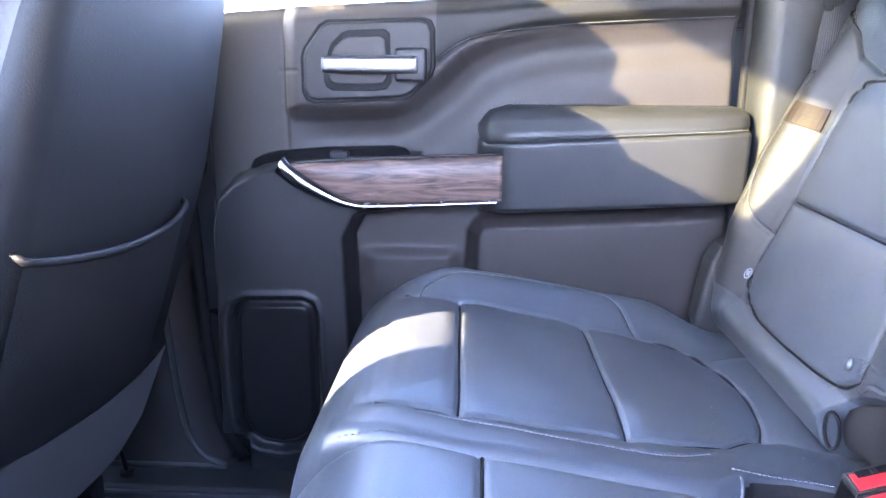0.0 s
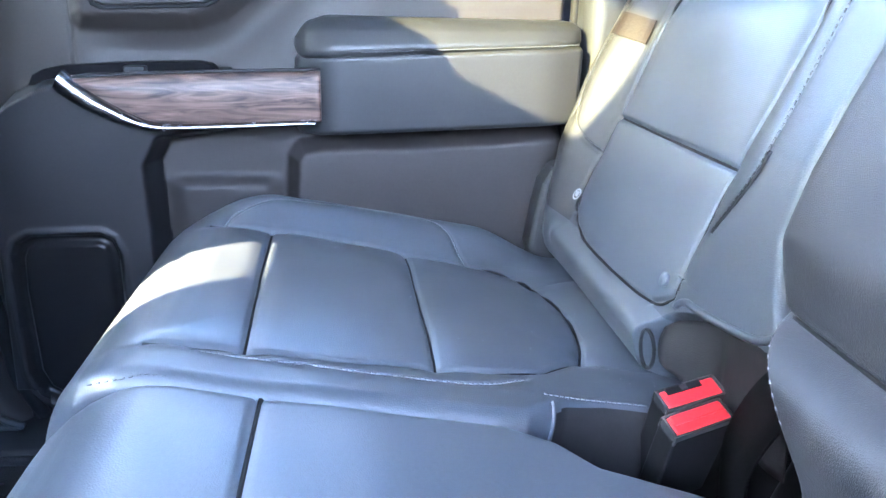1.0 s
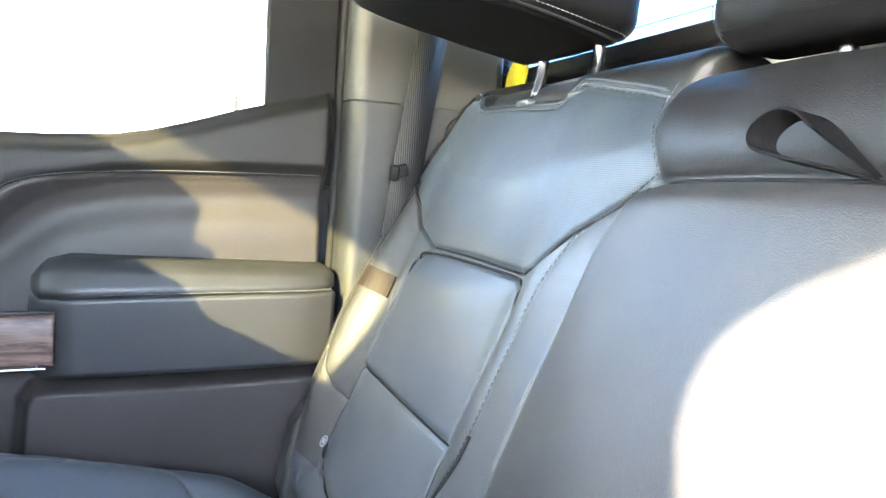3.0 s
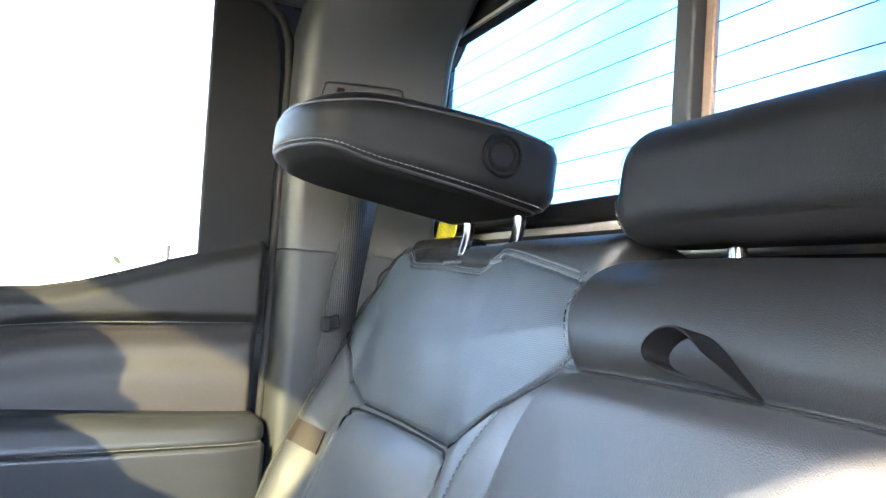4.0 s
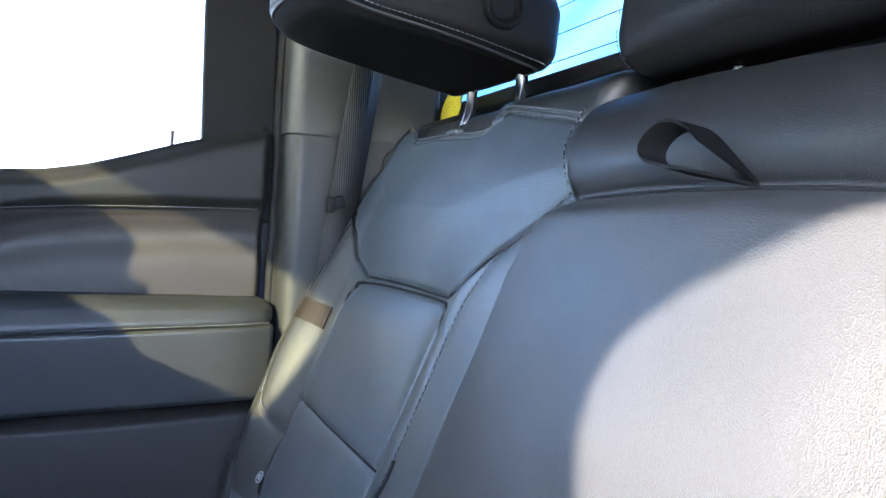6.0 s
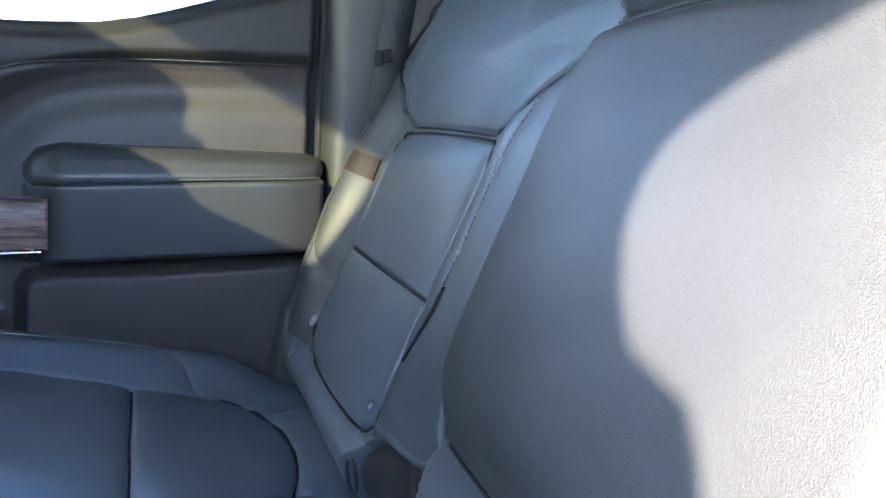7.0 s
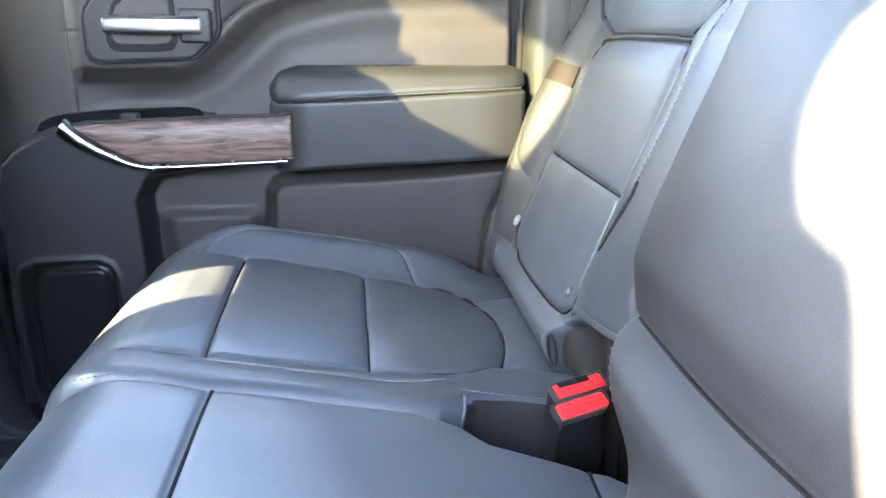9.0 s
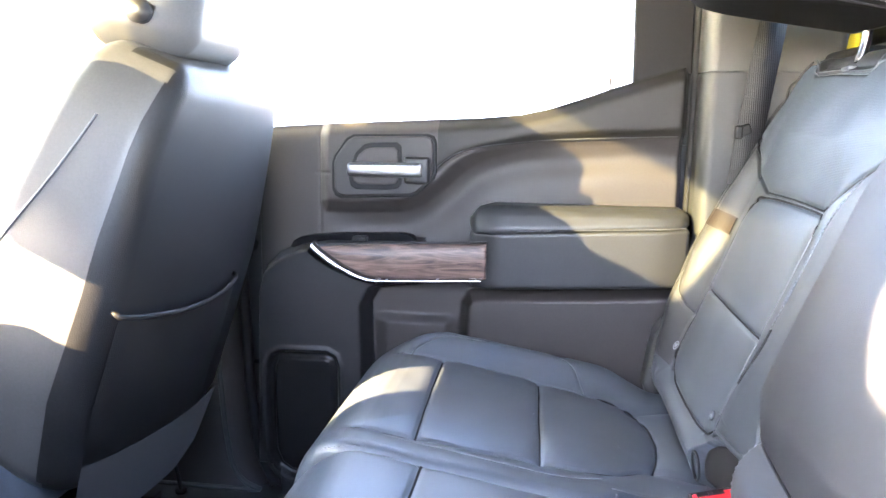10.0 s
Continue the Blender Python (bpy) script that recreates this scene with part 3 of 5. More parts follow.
# far middle pillar, with its trim flaring into the sill
def far_b_pillar():
    zs = np.linspace(0.075, 1.36, 70)
    verts, faces = [], []
    for z in zs:
        front = np.interp(z, [0.07, 0.8, 1.36], [-0.62, -0.63, -0.66])
        rear = np.interp(z, [0.07, 0.085, 0.12, 0.2, 0.32, 0.5, 0.78, 0.95, 1.36], [-0.30, -0.325, -0.348, -0.362, -0.372, -0.385, -0.42, -0.47, -0.50])
        bulge = np.interp(z, [0.07, 0.3, 0.6, 1.36], [1.235, 1.238, 1.245, 1.262])
        sec = [(rear + 0.012, 1.300), (rear + 0.004, bulge + 0.03), (rear - 0.012, bulge + 0.007), (rear - 0.035, bulge), (rear - 0.10, bulge - 0.004), (front + 0.03, bulge), (front, bulge + 0.02), (front, 1.30)]
        verts += [(x, y, z) for x, y in sec]
    n = len(sec)
    for i in range(len(zs) - 1):
        for k in range(n - 1):
            faces.append([i * n + k, i * n + k + 1, (i + 1) * n + k + 1, (i + 1) * n + k])
    ob = tagged(new("pillar_far_middle"), "dark grey plastic pillar trim flaring into the sill", "pillar", kind="structure")
    place("trim", mesh_of("trim", verts, faces), DOOR_PLASTIC, ob)
    # moulded ridges: down the rear edge into a flared foot, and along the sill
    edge = [(np.interp(z, [0.12, 0.2, 0.32, 0.5, 0.78], [-0.348, -0.362, -0.372, -0.385, -0.42]) - 0.022, np.interp(z, [0.07, 0.3, 0.6], [1.235, 1.238, 1.245]) + 0.001, z) for z in np.linspace(0.74, 0.14, 16)]
    edge += [(-0.359, 1.233, 0.112), (-0.338, 1.230, 0.094), (-0.308, 1.228, 0.083)]
    place("rear_ridge", joined("rear_ridge", [tube(spline(edge, 0.012), 0.0055, 10)]), PILLAR_PLASTIC, ob)
    place("foot_ridge", joined("foot_ridge", [tube([(x, 1.229, 0.081) for x in np.linspace(-0.66, -0.315, 12)], 0.0050, 10)]), PILLAR_PLASTIC, ob)
    # a dark seal behind the door's front edge
    line = [(np.interp(z, [0.07, 0.15, 0.3, 0.5, 0.8], [-0.285, -0.322, -0.340, -0.347, -0.36]), 1.263, z) for z in np.linspace(0.08, 0.82, 40)]
    place("seal", joined("seal", [tube(line, 0.011, 10)]), RUBBER, ob)


far_b_pillar()
slab("wall_far_lower", -0.75, 0.86, 1.336, 1.36, -0.10, 0.80, BODY_PAINT, "dark outer body side behind the rear door", r=0.004, category="wall")
slab("wall_far_corner", 0.402, 0.86, 1.336, 1.36, 0.80, 1.44, BODY_PAINT, "dark outer body corner behind the door", r=0.004, category="wall")
slab("sill_far", -0.72, 0.52, 1.16, 1.30, 0.02, 0.078, PILLAR_DARK, "dark plastic sill plate under the rear door", r=0.015, category="sill")


# rear wall, its window and the corner pillar
def rear_wall():
    ob = tagged(new("wall_rear"), "grey rear cab wall below the back window", "wall", kind="structure")
    block("lower_panel", (0.83, MID_Y, 0.50), (0.03, 0.86, 0.44), 0.01, PILLAR_DARK, ob)
    block("upper_panel", (0.80, MID_Y, 0.952), (0.028, 0.83, 0.020), 0.006, BACK_PANEL, ob, "warm grey trim panel")
    block("window_sill", (0.785, MID_Y, 0.985), (0.030, 0.84, 0.0115), 0.006, RUBBER, ob, "black lower window seal")
    block("groove_strip", (0.770, MID_Y, 0.958), (0.004, 0.83, 0.0025), 0.001, RUBBER, ob)
    block("header", (0.80, MID_Y, 1.345), (0.03, 0.86, 0.05), 0.012, PILLAR_DARK, ob)
    for x, y in ((0.800, 0.72), (0.800, 1.02)):
        block("panel_rib", (0.772, y, 0.949), (0.003, 0.004, 0.014), 0.001, PILLAR_DARK, ob)


rear_wall()


def rear_window():
    """Glass in the plane from (0.775, z 0.99) to (0.765, z 1.30), with a dark post at the slider and heating wires."""
    ob = tagged(new("window_1"), "tinted back window with thin heating wires", "window", kind="structure")
    x = 0.785
    pane = block("pane", (x, MID_Y, 1.147), (0.002, 0.84, 0.160), 0.0015, REAR_GLASS, ob, seg=1)
    pane.visible_shadow = False
    for name, y0, y1 in (("post", 0.682, 0.709), ("post", 2 * MID_Y - 0.709, 2 * MID_Y - 0.682)):
        block(name, (x - 0.012, (y0 + y1) / 2, 1.147), (0.010, (y1 - y0) / 2, 0.158), 0.004, PILLAR_DARK, ob, "dark brown-grey slider post")
        block("post_seal", (x - 0.004, y0 - 0.006, 1.147), (0.004, 0.006, 0.158), 0.002, PIN_METAL, ob)
    block("side_seal", (x - 0.004, 1.306, 1.147), (0.010, 0.014, 0.165), 0.006, RUBBER, ob)
    block("top_seal", (x - 0.010, MID_Y, 1.300), (0.012, 0.81, 0.013), 0.006, RUBBER, ob)
    block("top_trim", (x - 0.022, MID_Y, 1.292), (0.004, 0.80, 0.003), 0.0015, BACK_PANEL, ob)
    for k in range(9):
        z = 1.018 + 0.0335 * k
        for y0, y1 in ((0.712, 1.292), (0.255, 0.680)):
            place("heating_wire", joined("heating_wire", [tube([(x - 0.004, y0, z), (x - 0.004, (y0 + y1) / 2, z), (x - 0.004, y1, z)], 0.0007, 5)]), RUBBER, ob)


rear_window()


def corner_pillar():
    """Upper grey trim and darker lower trim of the far rear corner, rounded towards the door."""
    ob = tagged(new("pillar_far_rear"), "grey rear corner pillar trim with a darker lower half", "pillar", kind="structure")

    def shell(name, z0, z1, material, push, label=""):
        zs = np.linspace(z0, z1, 40)
        verts, faces = [], []
        for z in zs:
            lean = 0.03 * smoothstep(1.05, 1.34, np.array(z))
            roll = 0.05 * smoothstep(1.20, 1.345, np.array(z)) ** 2
            sec = [(0.514, 1.300)] + [(0.540 - 0.026 * math.cos(a), 1.262 - lean - push - 0.034 * math.sin(a)) for a in np.linspace(0, math.pi / 2, 9)]
            sec += [(0.60, 1.224 - lean - roll - push), (0.68, 1.214 - lean - roll - push), (0.726, 1.206 - lean - roll - push), (0.735, 1.206 - lean - roll - push), (0.741, 1.216 - lean - roll - push), (0.772, 1.308)]
            verts += [(x + roll * 0.3, y, z) for x, y in sec]
        n = len(sec)
        for i in range(len(zs) - 1):
            for k in range(n - 1):
                faces.append([i * n + k, (i + 1) * n + k, (i + 1) * n + k + 1, i * n + k + 1])
        return place(name, mesh_of(name, verts, faces), material, ob, label)

    shell("upper_trim", 0.930, 1.37, PILLAR_PLASTIC, 0.0)
    shell("lower_trim", 0.08, 0.928, PILLAR_DARK, 0.003, "charcoal plastic lower trim")
    ring = [(0.546, 1.152), (0.550, 1.172), (0.562, 1.179), (0.655, 1.183), (0.668, 1.176), (0.674, 1.158)]
    pts = [(x, 1.2235 - 0.03 * float(smoothstep(1.05, 1.34, np.array(z))) - (x - 0.60) * 0.1 - 0.0008, z) for x, z in spline(ring, 0.004)]
    place("hook_cover_line", joined("hook_cover_line", [tube(pts, 0.0016, 6)]), RUBBER, ob)
    block("hook", (0.572, 1.212, 1.166), (0.006, 0.008, 0.005), 0.002, RUBBER, ob)
    seal = [(0.512, 1.290, z) for z in np.linspace(0.08, 1.20, 30)] + [(0.507, 1.288, 1.25), (0.492, 1.286, 1.285), (0.462, 1.285, 1.305), (0.40, 1.285, 1.315)]
    place("door_seal", joined("door_seal", [tube(seal, 0.0075, 10)]), RUBBER, ob)


corner_pillar()


# ---- the far rear door ----
SILL_X = [-0.40, -0.27, -0.166, -0.042, 0.122, 0.20, 0.25, 0.30, 0.373, 0.452, 0.51]
SILL_Z = [0.815, 0.824, 0.831, 0.837, 0.845, 0.852, 0.863, 0.879, 0.905, 0.929, 0.945]
ISLAND = [(-0.192, 0.98), (-0.192, 0.676), (-0.178, 0.660), (-0.028, 0.662), (0.012, 0.676), (0.060, 0.715), (0.094, 0.749), (0.135, 0.771), (0.20, 0.788), (0.262, 0.796), (0.368, 0.803), (0.54, 0.809), (0.54, 0.98)]
STITCH = [(0.043, 0.746), (0.057, 0.759), (0.089, 0.778), (0.140, 0.790), (0.20, 0.797), (0.258, 0.8025), (0.365, 0.808), (0.486, 0.813)]
POCKET = [(-0.325, 0.04), (-0.318, 0.30), (-0.314, 0.50), (-0.302, 0.545), (-0.274, 0.573), (-0.229, 0.596), (-0.17, 0.607), (-0.05, 0.611), (0.02, 0.611), (0.02, 0.525), (-0.070, 0.510), (-0.086, 0.48), (-0.080, 0.30), (-0.07, 0.04)]
REAR_LOW = [(0.088, 0.04), (0.090, 0.40), (0.094, 0.488), (0.108, 0.510), (0.14, 0.516), (0.25, 0.519), (0.378, 0.526), (0.56, 0.540), (0.56, 0.04)]
PAN = [(-0.292, 0.30), (-0.289, 0.352), (-0.280, 0.374), (-0.260, 0.385), (-0.165, 0.387), (-0.148, 0.378), (-0.140, 0.358), (-0.139, 0.20), (-0.143, 0.165), (-0.155, 0.136), (-0.178, 0.118), (-0.212, 0.112), (-0.248, 0.118), (-0.274, 0.136), (-0.288, 0.170)]


def door_depth(X, Z):
    """How far the panel stands from the cab's middle, over the door's face."""
    sill_z = np.interp(X, SILL_X, SILL_Z)
    y = np.full(X.shape, 1.286)
    y += 0.022 * np.exp(-((sill_z - Z) / 0.014) ** 2)  # rolled top
    isl = depth_in(X, Z, np.array(ISLAND))
    y -= 0.020 * smoothstep(-0.006, 0.026, isl)
    y += 0.012 * np.exp(-(((isl + 0.030) / 0.028) ** 2)) * smoothstep(-0.185, -0.10, X)
    st = line_gap(X, Z, spline(STITCH, 0.01))
    y += 0.0032 * np.exp(-((st / 0.0022) ** 2)) + 0.002 * np.exp(-((st / 0.009) ** 2))
    fr = np.abs(X + 0.192)
    y += 0.003 * np.exp(-((fr / 0.0025) ** 2)) * (Z > 0.60)
    y += 0.003 * np.exp(-(((Z - 0.735) / 0.002) ** 2)) * (X < -0.168) * (X > -0.2)
    pk = depth_in(X, Z, np.array(POCKET))
    y -= 0.060 * smoothstep(-0.002, 0.015, pk)
    rl = depth_in(X, Z, np.array(REAR_LOW))
    y -= 0.030 * smoothstep(-0.004, 0.022, rl)
    # the recess between, with a low shelf
    rec = (X > -0.09) & (X < 0.09) & (Z < 0.52)
    y = np.where(rec, y - 0.013 * smoothstep(0.462, 0.438, Z) * smoothstep(-0.088, -0.050, X) * smoothstep(0.088, 0.060, X), y)
    pn = depth_in(X, Z, np.array(PAN))
    y -= 0.0035 * np.exp(-(((pn + 0.004) / 0.004) ** 2))
    y += 0.013 * smoothstep(0.0, 0.008, pn)
    y -= 0.0075 * smoothstep(0.013, 0.020, pn)
    return y


def rear_door():
    door = thing("rear_door", (0.10, 1.29, 0.08), "closed dark grey rear door with wood strip and padded armrest", "door")
    nx, nz = 340, 260
    X = np.repeat(np.linspace(-0.327, 0.502, nx)[:, None], nz, 1)
    top = np.interp(X, SILL_X, SILL_Z)
    T = np.linspace(0, 1, nz)[None, :] ** 0.95
    Z = 0.070 + (top - 0.070) * T
    Y = door_depth(X, Z)
    # front edge turns away into the door gap, and lower corners round off
    e = np.minimum(X + 0.327, 0.502 - X)
    Y = Y + 0.03 * np.exp(-((e / 0.006) ** 2))
    Y += 0.04 * smoothstep(0.06, 0.0, np.hypot(np.clip(-0.265 - X, 0, 1), np.clip(0.145 - Z, 0, 1)) * -1 + 0.06) * ((X < -0.265) & (Z < 0.145))
    P = np.stack([X, Y, Z], -1)
    vid = np.arange(nx * nz).reshape(nx, nz)
    q = np.stack([vid[:-1, :-1], vid[1:, :-1], vid[1:, 1:], vid[:-1, 1:]], -1)
    ids = np.zeros(q.shape[:2], int)
    cx, cz = X[:-1, :-1], Z[:-1, :-1]
    st = spline(STITCH, 0.01)
    above = cz > np.interp(cx, st[:, 0], st[:, 1])
    ids[(cx > 0.043) & above] = 1
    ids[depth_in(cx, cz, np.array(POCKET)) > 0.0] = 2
    ids[depth_in(cx, cz, np.array(PAN)) > 0.0] = 3
    ids[(depth_in(cx, cz, np.array(REAR_LOW)) > 0.0)] = 4
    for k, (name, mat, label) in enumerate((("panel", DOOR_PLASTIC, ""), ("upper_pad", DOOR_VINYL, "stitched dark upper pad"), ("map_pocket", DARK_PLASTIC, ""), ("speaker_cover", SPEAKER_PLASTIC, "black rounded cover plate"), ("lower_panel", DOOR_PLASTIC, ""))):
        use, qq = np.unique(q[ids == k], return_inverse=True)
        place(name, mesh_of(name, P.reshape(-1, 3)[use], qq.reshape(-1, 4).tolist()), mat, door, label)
    sp = spline(STITCH, 0.0045)
    sp[:, 1] += 0.0035
    stitches("stitching", np.stack([sp[:, 0], door_depth(sp[:, 0], sp[:, 1]) - 0.0006, sp[:, 1]], 1), door)

    # handle plate, recess, lever
    ring = [(-0.116, 0.806), (0.022, 0.809), (0.033, 0.805), (0.038, 0.794), (0.038, 0.742), (0.034, 0.730), (0.004, 0.702), (-0.008, 0.697), (-0.138, 0.691), (-0.150, 0.696), (-0.156, 0.708), (-0.156, 0.755), (-0.152, 0.768), (-0.128, 0.800)]
    # black slabs, not hollows, draw the shade of the gap and the recess
    place("handle_gap_shade", outline_slab("handle_gap_shade", [(-0.059 + (x + 0.059) * 1.055, 0.75 + (z - 0.75) * 1.085) for x, z in ring], 1.2615, 1.285, 0.002), RUBBER, door)
    plate = place("handle_plate", outline_slab("handle_plate", ring, 1.2575, 1.285, 0.004), SATIN_PLASTIC, door)
    cup = [(-0.113, 0.776), (-0.096, 0.792), (-0.086, 0.795), (-0.032, 0.797), (-0.024, 0.790), (-0.022, 0.720), (-0.030, 0.709), (-0.050, 0.706), (-0.112, 0.706), (-0.122, 0.712), (-0.126, 0.724), (-0.124, 0.748)]
    place("recess", outline_slab("recess", cup, 1.2562, 1.27, 0.0012), RUBBER, plate, "black plate that draws the shaded finger recess")
    place("recess_floor", outline_slab("recess_floor", [(-0.0735 + (x + 0.0735) * 0.87, 0.752 + (z - 0.752) * 0.80) for x, z in cup], 1.2548, 1.27, 0.003), DOOR_PLASTIC, plate)
    block("pivot", (0.008, 1.250, 0.745), (0.024, 0.010, 0.025), 0.006, DARK_PLASTIC, plate)

    def lever_shape(v):
        v = v.copy()
        v[:, 1] += 0.006 * (v[:, 0] / 0.07) ** 2 * np.sign(v[:, 0]) * (v[:, 0] > 0)
        v[:, 2] *= 1 - 0.10 * (v[:, 0] < -0.05)
        v[:, 1] += 0.0018 * (v[:, 2] / 0.0135) ** 2 * (v[:, 1] < 0)
        return v
    block("lever", (-0.052, 1.238, 0.7455), (0.0725, 0.007, 0.0135), 0.0065, CHROME, plate, "satin chrome lever", warp=lever_shape, seg=4, inner=12)

    # wood strip with its chrome moulding
    low = [(-0.181, 0.604), (-0.172, 0.595), (-0.150, 0.578), (-0.122, 0.562), (-0.094, 0.549), (-0.070, 0.543), (-0.045, 0.5425)]
    edge_x, edge_z = [x + 0.010 for x, z in low] + [0.06, 0.146], [z + 0.002 for x, z in low] + [0.5455, 0.548]
    verts, faces = [], []
    rows = [(0.0, 0.022)] + [(t, 0.0072 * (2 * t - 1) ** 2 - 0.006) for t in np.linspace(0, 1, 11)] + [(1.0, 0.022)]
    for x in np.linspace(-0.170, 0.146, 60):
        z0, z1 = np.interp(x, edge_x, edge_z), np.interp(x, [-0.171, -0.08, 0.04, 0.146], [0.6035, 0.609, 0.6135, 0.616])
        verts += [(x, 1.2015 + 0.06 * x + dy, z0 + (z1 - z0) * t) for t, dy in rows]
    n = len(rows)
    for i in range(59):
        for k in range(n - 1):
            faces.append([i * n + k, (i + 1) * n + k, (i + 1) * n + k + 1, i * n + k + 1])
    faces.append([59 * n + k for k in range(n)])
    place("wood_strip", mesh_of("wood_strip", verts, faces), WOOD, door, "dark open-pore wood inlay")
    chrome = spline([(x, z - 0.001) for x, z in low] + [(0.03, 0.5435), (0.138, 0.5475)], 0.006)
    width = np.interp(chrome[:, 0], [-0.18, -0.16, -0.08, -0.04, 0.14], [0.021, 0.019, 0.010, 0.0062, 0.0056])
    verts, faces = [], []
    for (x, z), w in zip(chrome, width):
        y = 1.1895 + 0.06 * x
        verts += [(x - w * 0.4, y + 0.016, z - w * 0.55), (x - w * 0.3, y + 0.002, z - w * 0.5), (x, y - 0.001, z), (x + w * 0.3, y + 0.002, z + w * 0.5), (x + w * 0.3, y + 0.016, z + w * 0.55)]
    for i in range(len(chrome) - 1):
        for k in range(4):
            faces.append([i * 5 + k, (i + 1) * 5 + k, (i + 1) * 5 + k + 1, i * 5 + k + 1])
    place("chrome_moulding", mesh_of("chrome_moulding", verts, faces), TRIM_CHROME, door, "bright chrome moulding")
    edge = [(x, 1.1985 + 0.06 * x, np.interp(x, [-0.165, -0.08, 0.04, 0.146], [0.6055, 0.611, 0.6155, 0.618])) for x in np.linspace(-0.165, 0.146, 30)]
    place("top_edge", joined("top_edge", [tube(edge, 0.0022, 8)]), DARK_PLASTIC, door)
    dip = [(-0.250, 0.585), (-0.243, 0.599), (-0.228, 0.607), (-0.205, 0.612), (-0.137, 0.617), (-0.024, 0.6205), (-0.006, 0.617), (0.003, 0.609), (0.006, 0.595), (0.0, 0.585)]
    # the cup's dark inside is a flat near-black plate, its shade coloured in
    place("pull_cup_shade", outline_slab("pull_cup_shade", dip, 1.268, 1.292, 0.002), UNDER_CLOTH, door, "near-black plate for the shaded inside of the pull cup")
    block("window_switch", (-0.105, 1.262, 0.609), (0.014, 0.010, 0.005), 0.002, DARK_PLASTIC, door)

    # padded armrest: body below the seam, pad above
    def arm(name, z0, z1, y_front, mat, label, r, lean):
        hx, hz = 0.200, (z1 - z0) / 2
        v, f = rounded(hx, 0.055, hz, r, 5, 14)
        u = (v[:, 0] + hx) / (2 * hx)
        v[:, 2] += 0.020 * (u - 0.1) * (smoothstep(hz, -hz, v[:, 2]) if name == "armrest_pad" else 1)
        v[:, 1] += lean * (v[:, 2] / hz) * (v[:, 1] < 0) + 0.045 * np.clip(1 - u / 0.13, 0, 1) ** 2.2 * (v[:, 1] < 0.02) + 0.012 * smoothstep(0.85, 1.0, u)
        v[:, 2] -= 0.024 * np.clip(1 - u / 0.11, 0, 1) ** 2 * smoothstep(-0.3 * hz, hz, v[:, 2]) * (name == "armrest_pad")
        v = v + np.array([0.309, y_front + 0.055, (z0 + z1) / 2])
        return place(name, mesh_of(name, v, f), mat, door, label)
    arm("armrest_body", 0.527, 0.636, 1.2105, ARMREST_VINYL, "", 0.009, -0.004)
    arm("armrest_pad", 0.631, 0.686, 1.208, ARMREST_VINYL, "padded armrest top", 0.019, 0.012)
    xs = np.arange(0.20, 0.505, 0.0045)
    pts = np.stack([xs, np.full_like(xs, 1.2055), 0.6385 + 0.020 * ((xs - 0.109) / 0.40 - 0.1)], 1)
    pts[:, 1] += 0.012 * smoothstep(0.85, 1.0, (xs - 0.124) / 0.388) - 0.001
    stitches("armrest_stitching", pts, door)

    # window frame: dark rear division, glass, lock pin
    place("window_frame", outline_slab("window_frame", [(0.403, 0.905), (0.508, 0.930), (0.503, 1.215), (0.492, 1.27), (0.468, 1.305), (0.43, 1.33), (0.393, 1.335)], 1.302, 1.33, 0.004), RUBBER, door, "black rear window frame")
    pane = block("window_glass", (-0.04, 1.322, 1.08), (0.445, 0.002, 0.26), 0.0015, GLASS, door, seg=1)
    pane.visible_shadow = False
    v, f = tube([(0.362, 1.306, z) for z in (0.895, 0.903, 0.908, 0.914, 0.920, 0.9225)], 0.0032, 10)
    place("lock_pin", joined("lock_pin", [(v, f), tube([(0.362, 1.306, 0.8945), (0.362, 1.306, 0.899)], 0.0075, 12)]), PIN_METAL, door, "small bronze lock pin")


rear_door()


# ---- rear seats ----
BACK_O, BACK_A, BACK_N = (0.516 - 0.3766 * 0.578, 0, 0), (0.3766, 0, 1.0), (-1.0, 0, 0.3766)
CUSH_O, CUSH_A, CUSH_N = (0, 0, 0.4562), (1.0, 0, -0.18), (0.18, 0, 1.0)
SPLIT_Z = [0.36, 0.418, 0.440, 0.465, 0.478, 0.487, 0.498, 0.513, 0.551, 0.60, 0.66, 0.709, 0.766, 0.795, 0.815, 0.83, 0.865, 0.907, 0.96]
SPLIT_Y = [0.488, 0.504, 0.518, 0.545, 0.566, 0.584, 0.604, 0.624, 0.652, 0.662, 0.658, 0.653, 0.649, 0.638, 0.618, 0.620, 0.642, 0.640, 0.625]


def split_y(z):
    return np.interp(z, SPLIT_Z, SPLIT_Y)


LOWER_PAD = np.array([(0.446, 1.052), (0.456, 1.075), (0.48, 1.084), (0.578, 1.078), (0.695, 1.064), (0.722, 1.052), (0.733, 1.025), (0.7365, 0.90), (0.735, 0.778), (0.727, 0.756), (0.70, 0.752), (0.581, 0.771), (0.50, 0.772), (0.462, 0.768), (0.445, 0.80), (0.439, 0.90), (0.439, 1.0)])
UPPER_PANEL = np.array([(0.741, 1.020), (0.742, 0.90), (0.740, 0.770), (0.748, 0.748), (0.785, 0.709), (0.826, 0.640), (0.835, 0.56), (0.893, 0.56), (0.896, 0.642), (0.923, 0.80), (0.918, 0.822), (0.905, 0.850), (0.911, 0.95), (0.915, 1.054), (0.934, 1.082), (0.938, 1.11), (0.915, 1.145), (0.885, 1.162), (0.82, 1.160), (0.784, 1.107), (0.76, 1.085)])
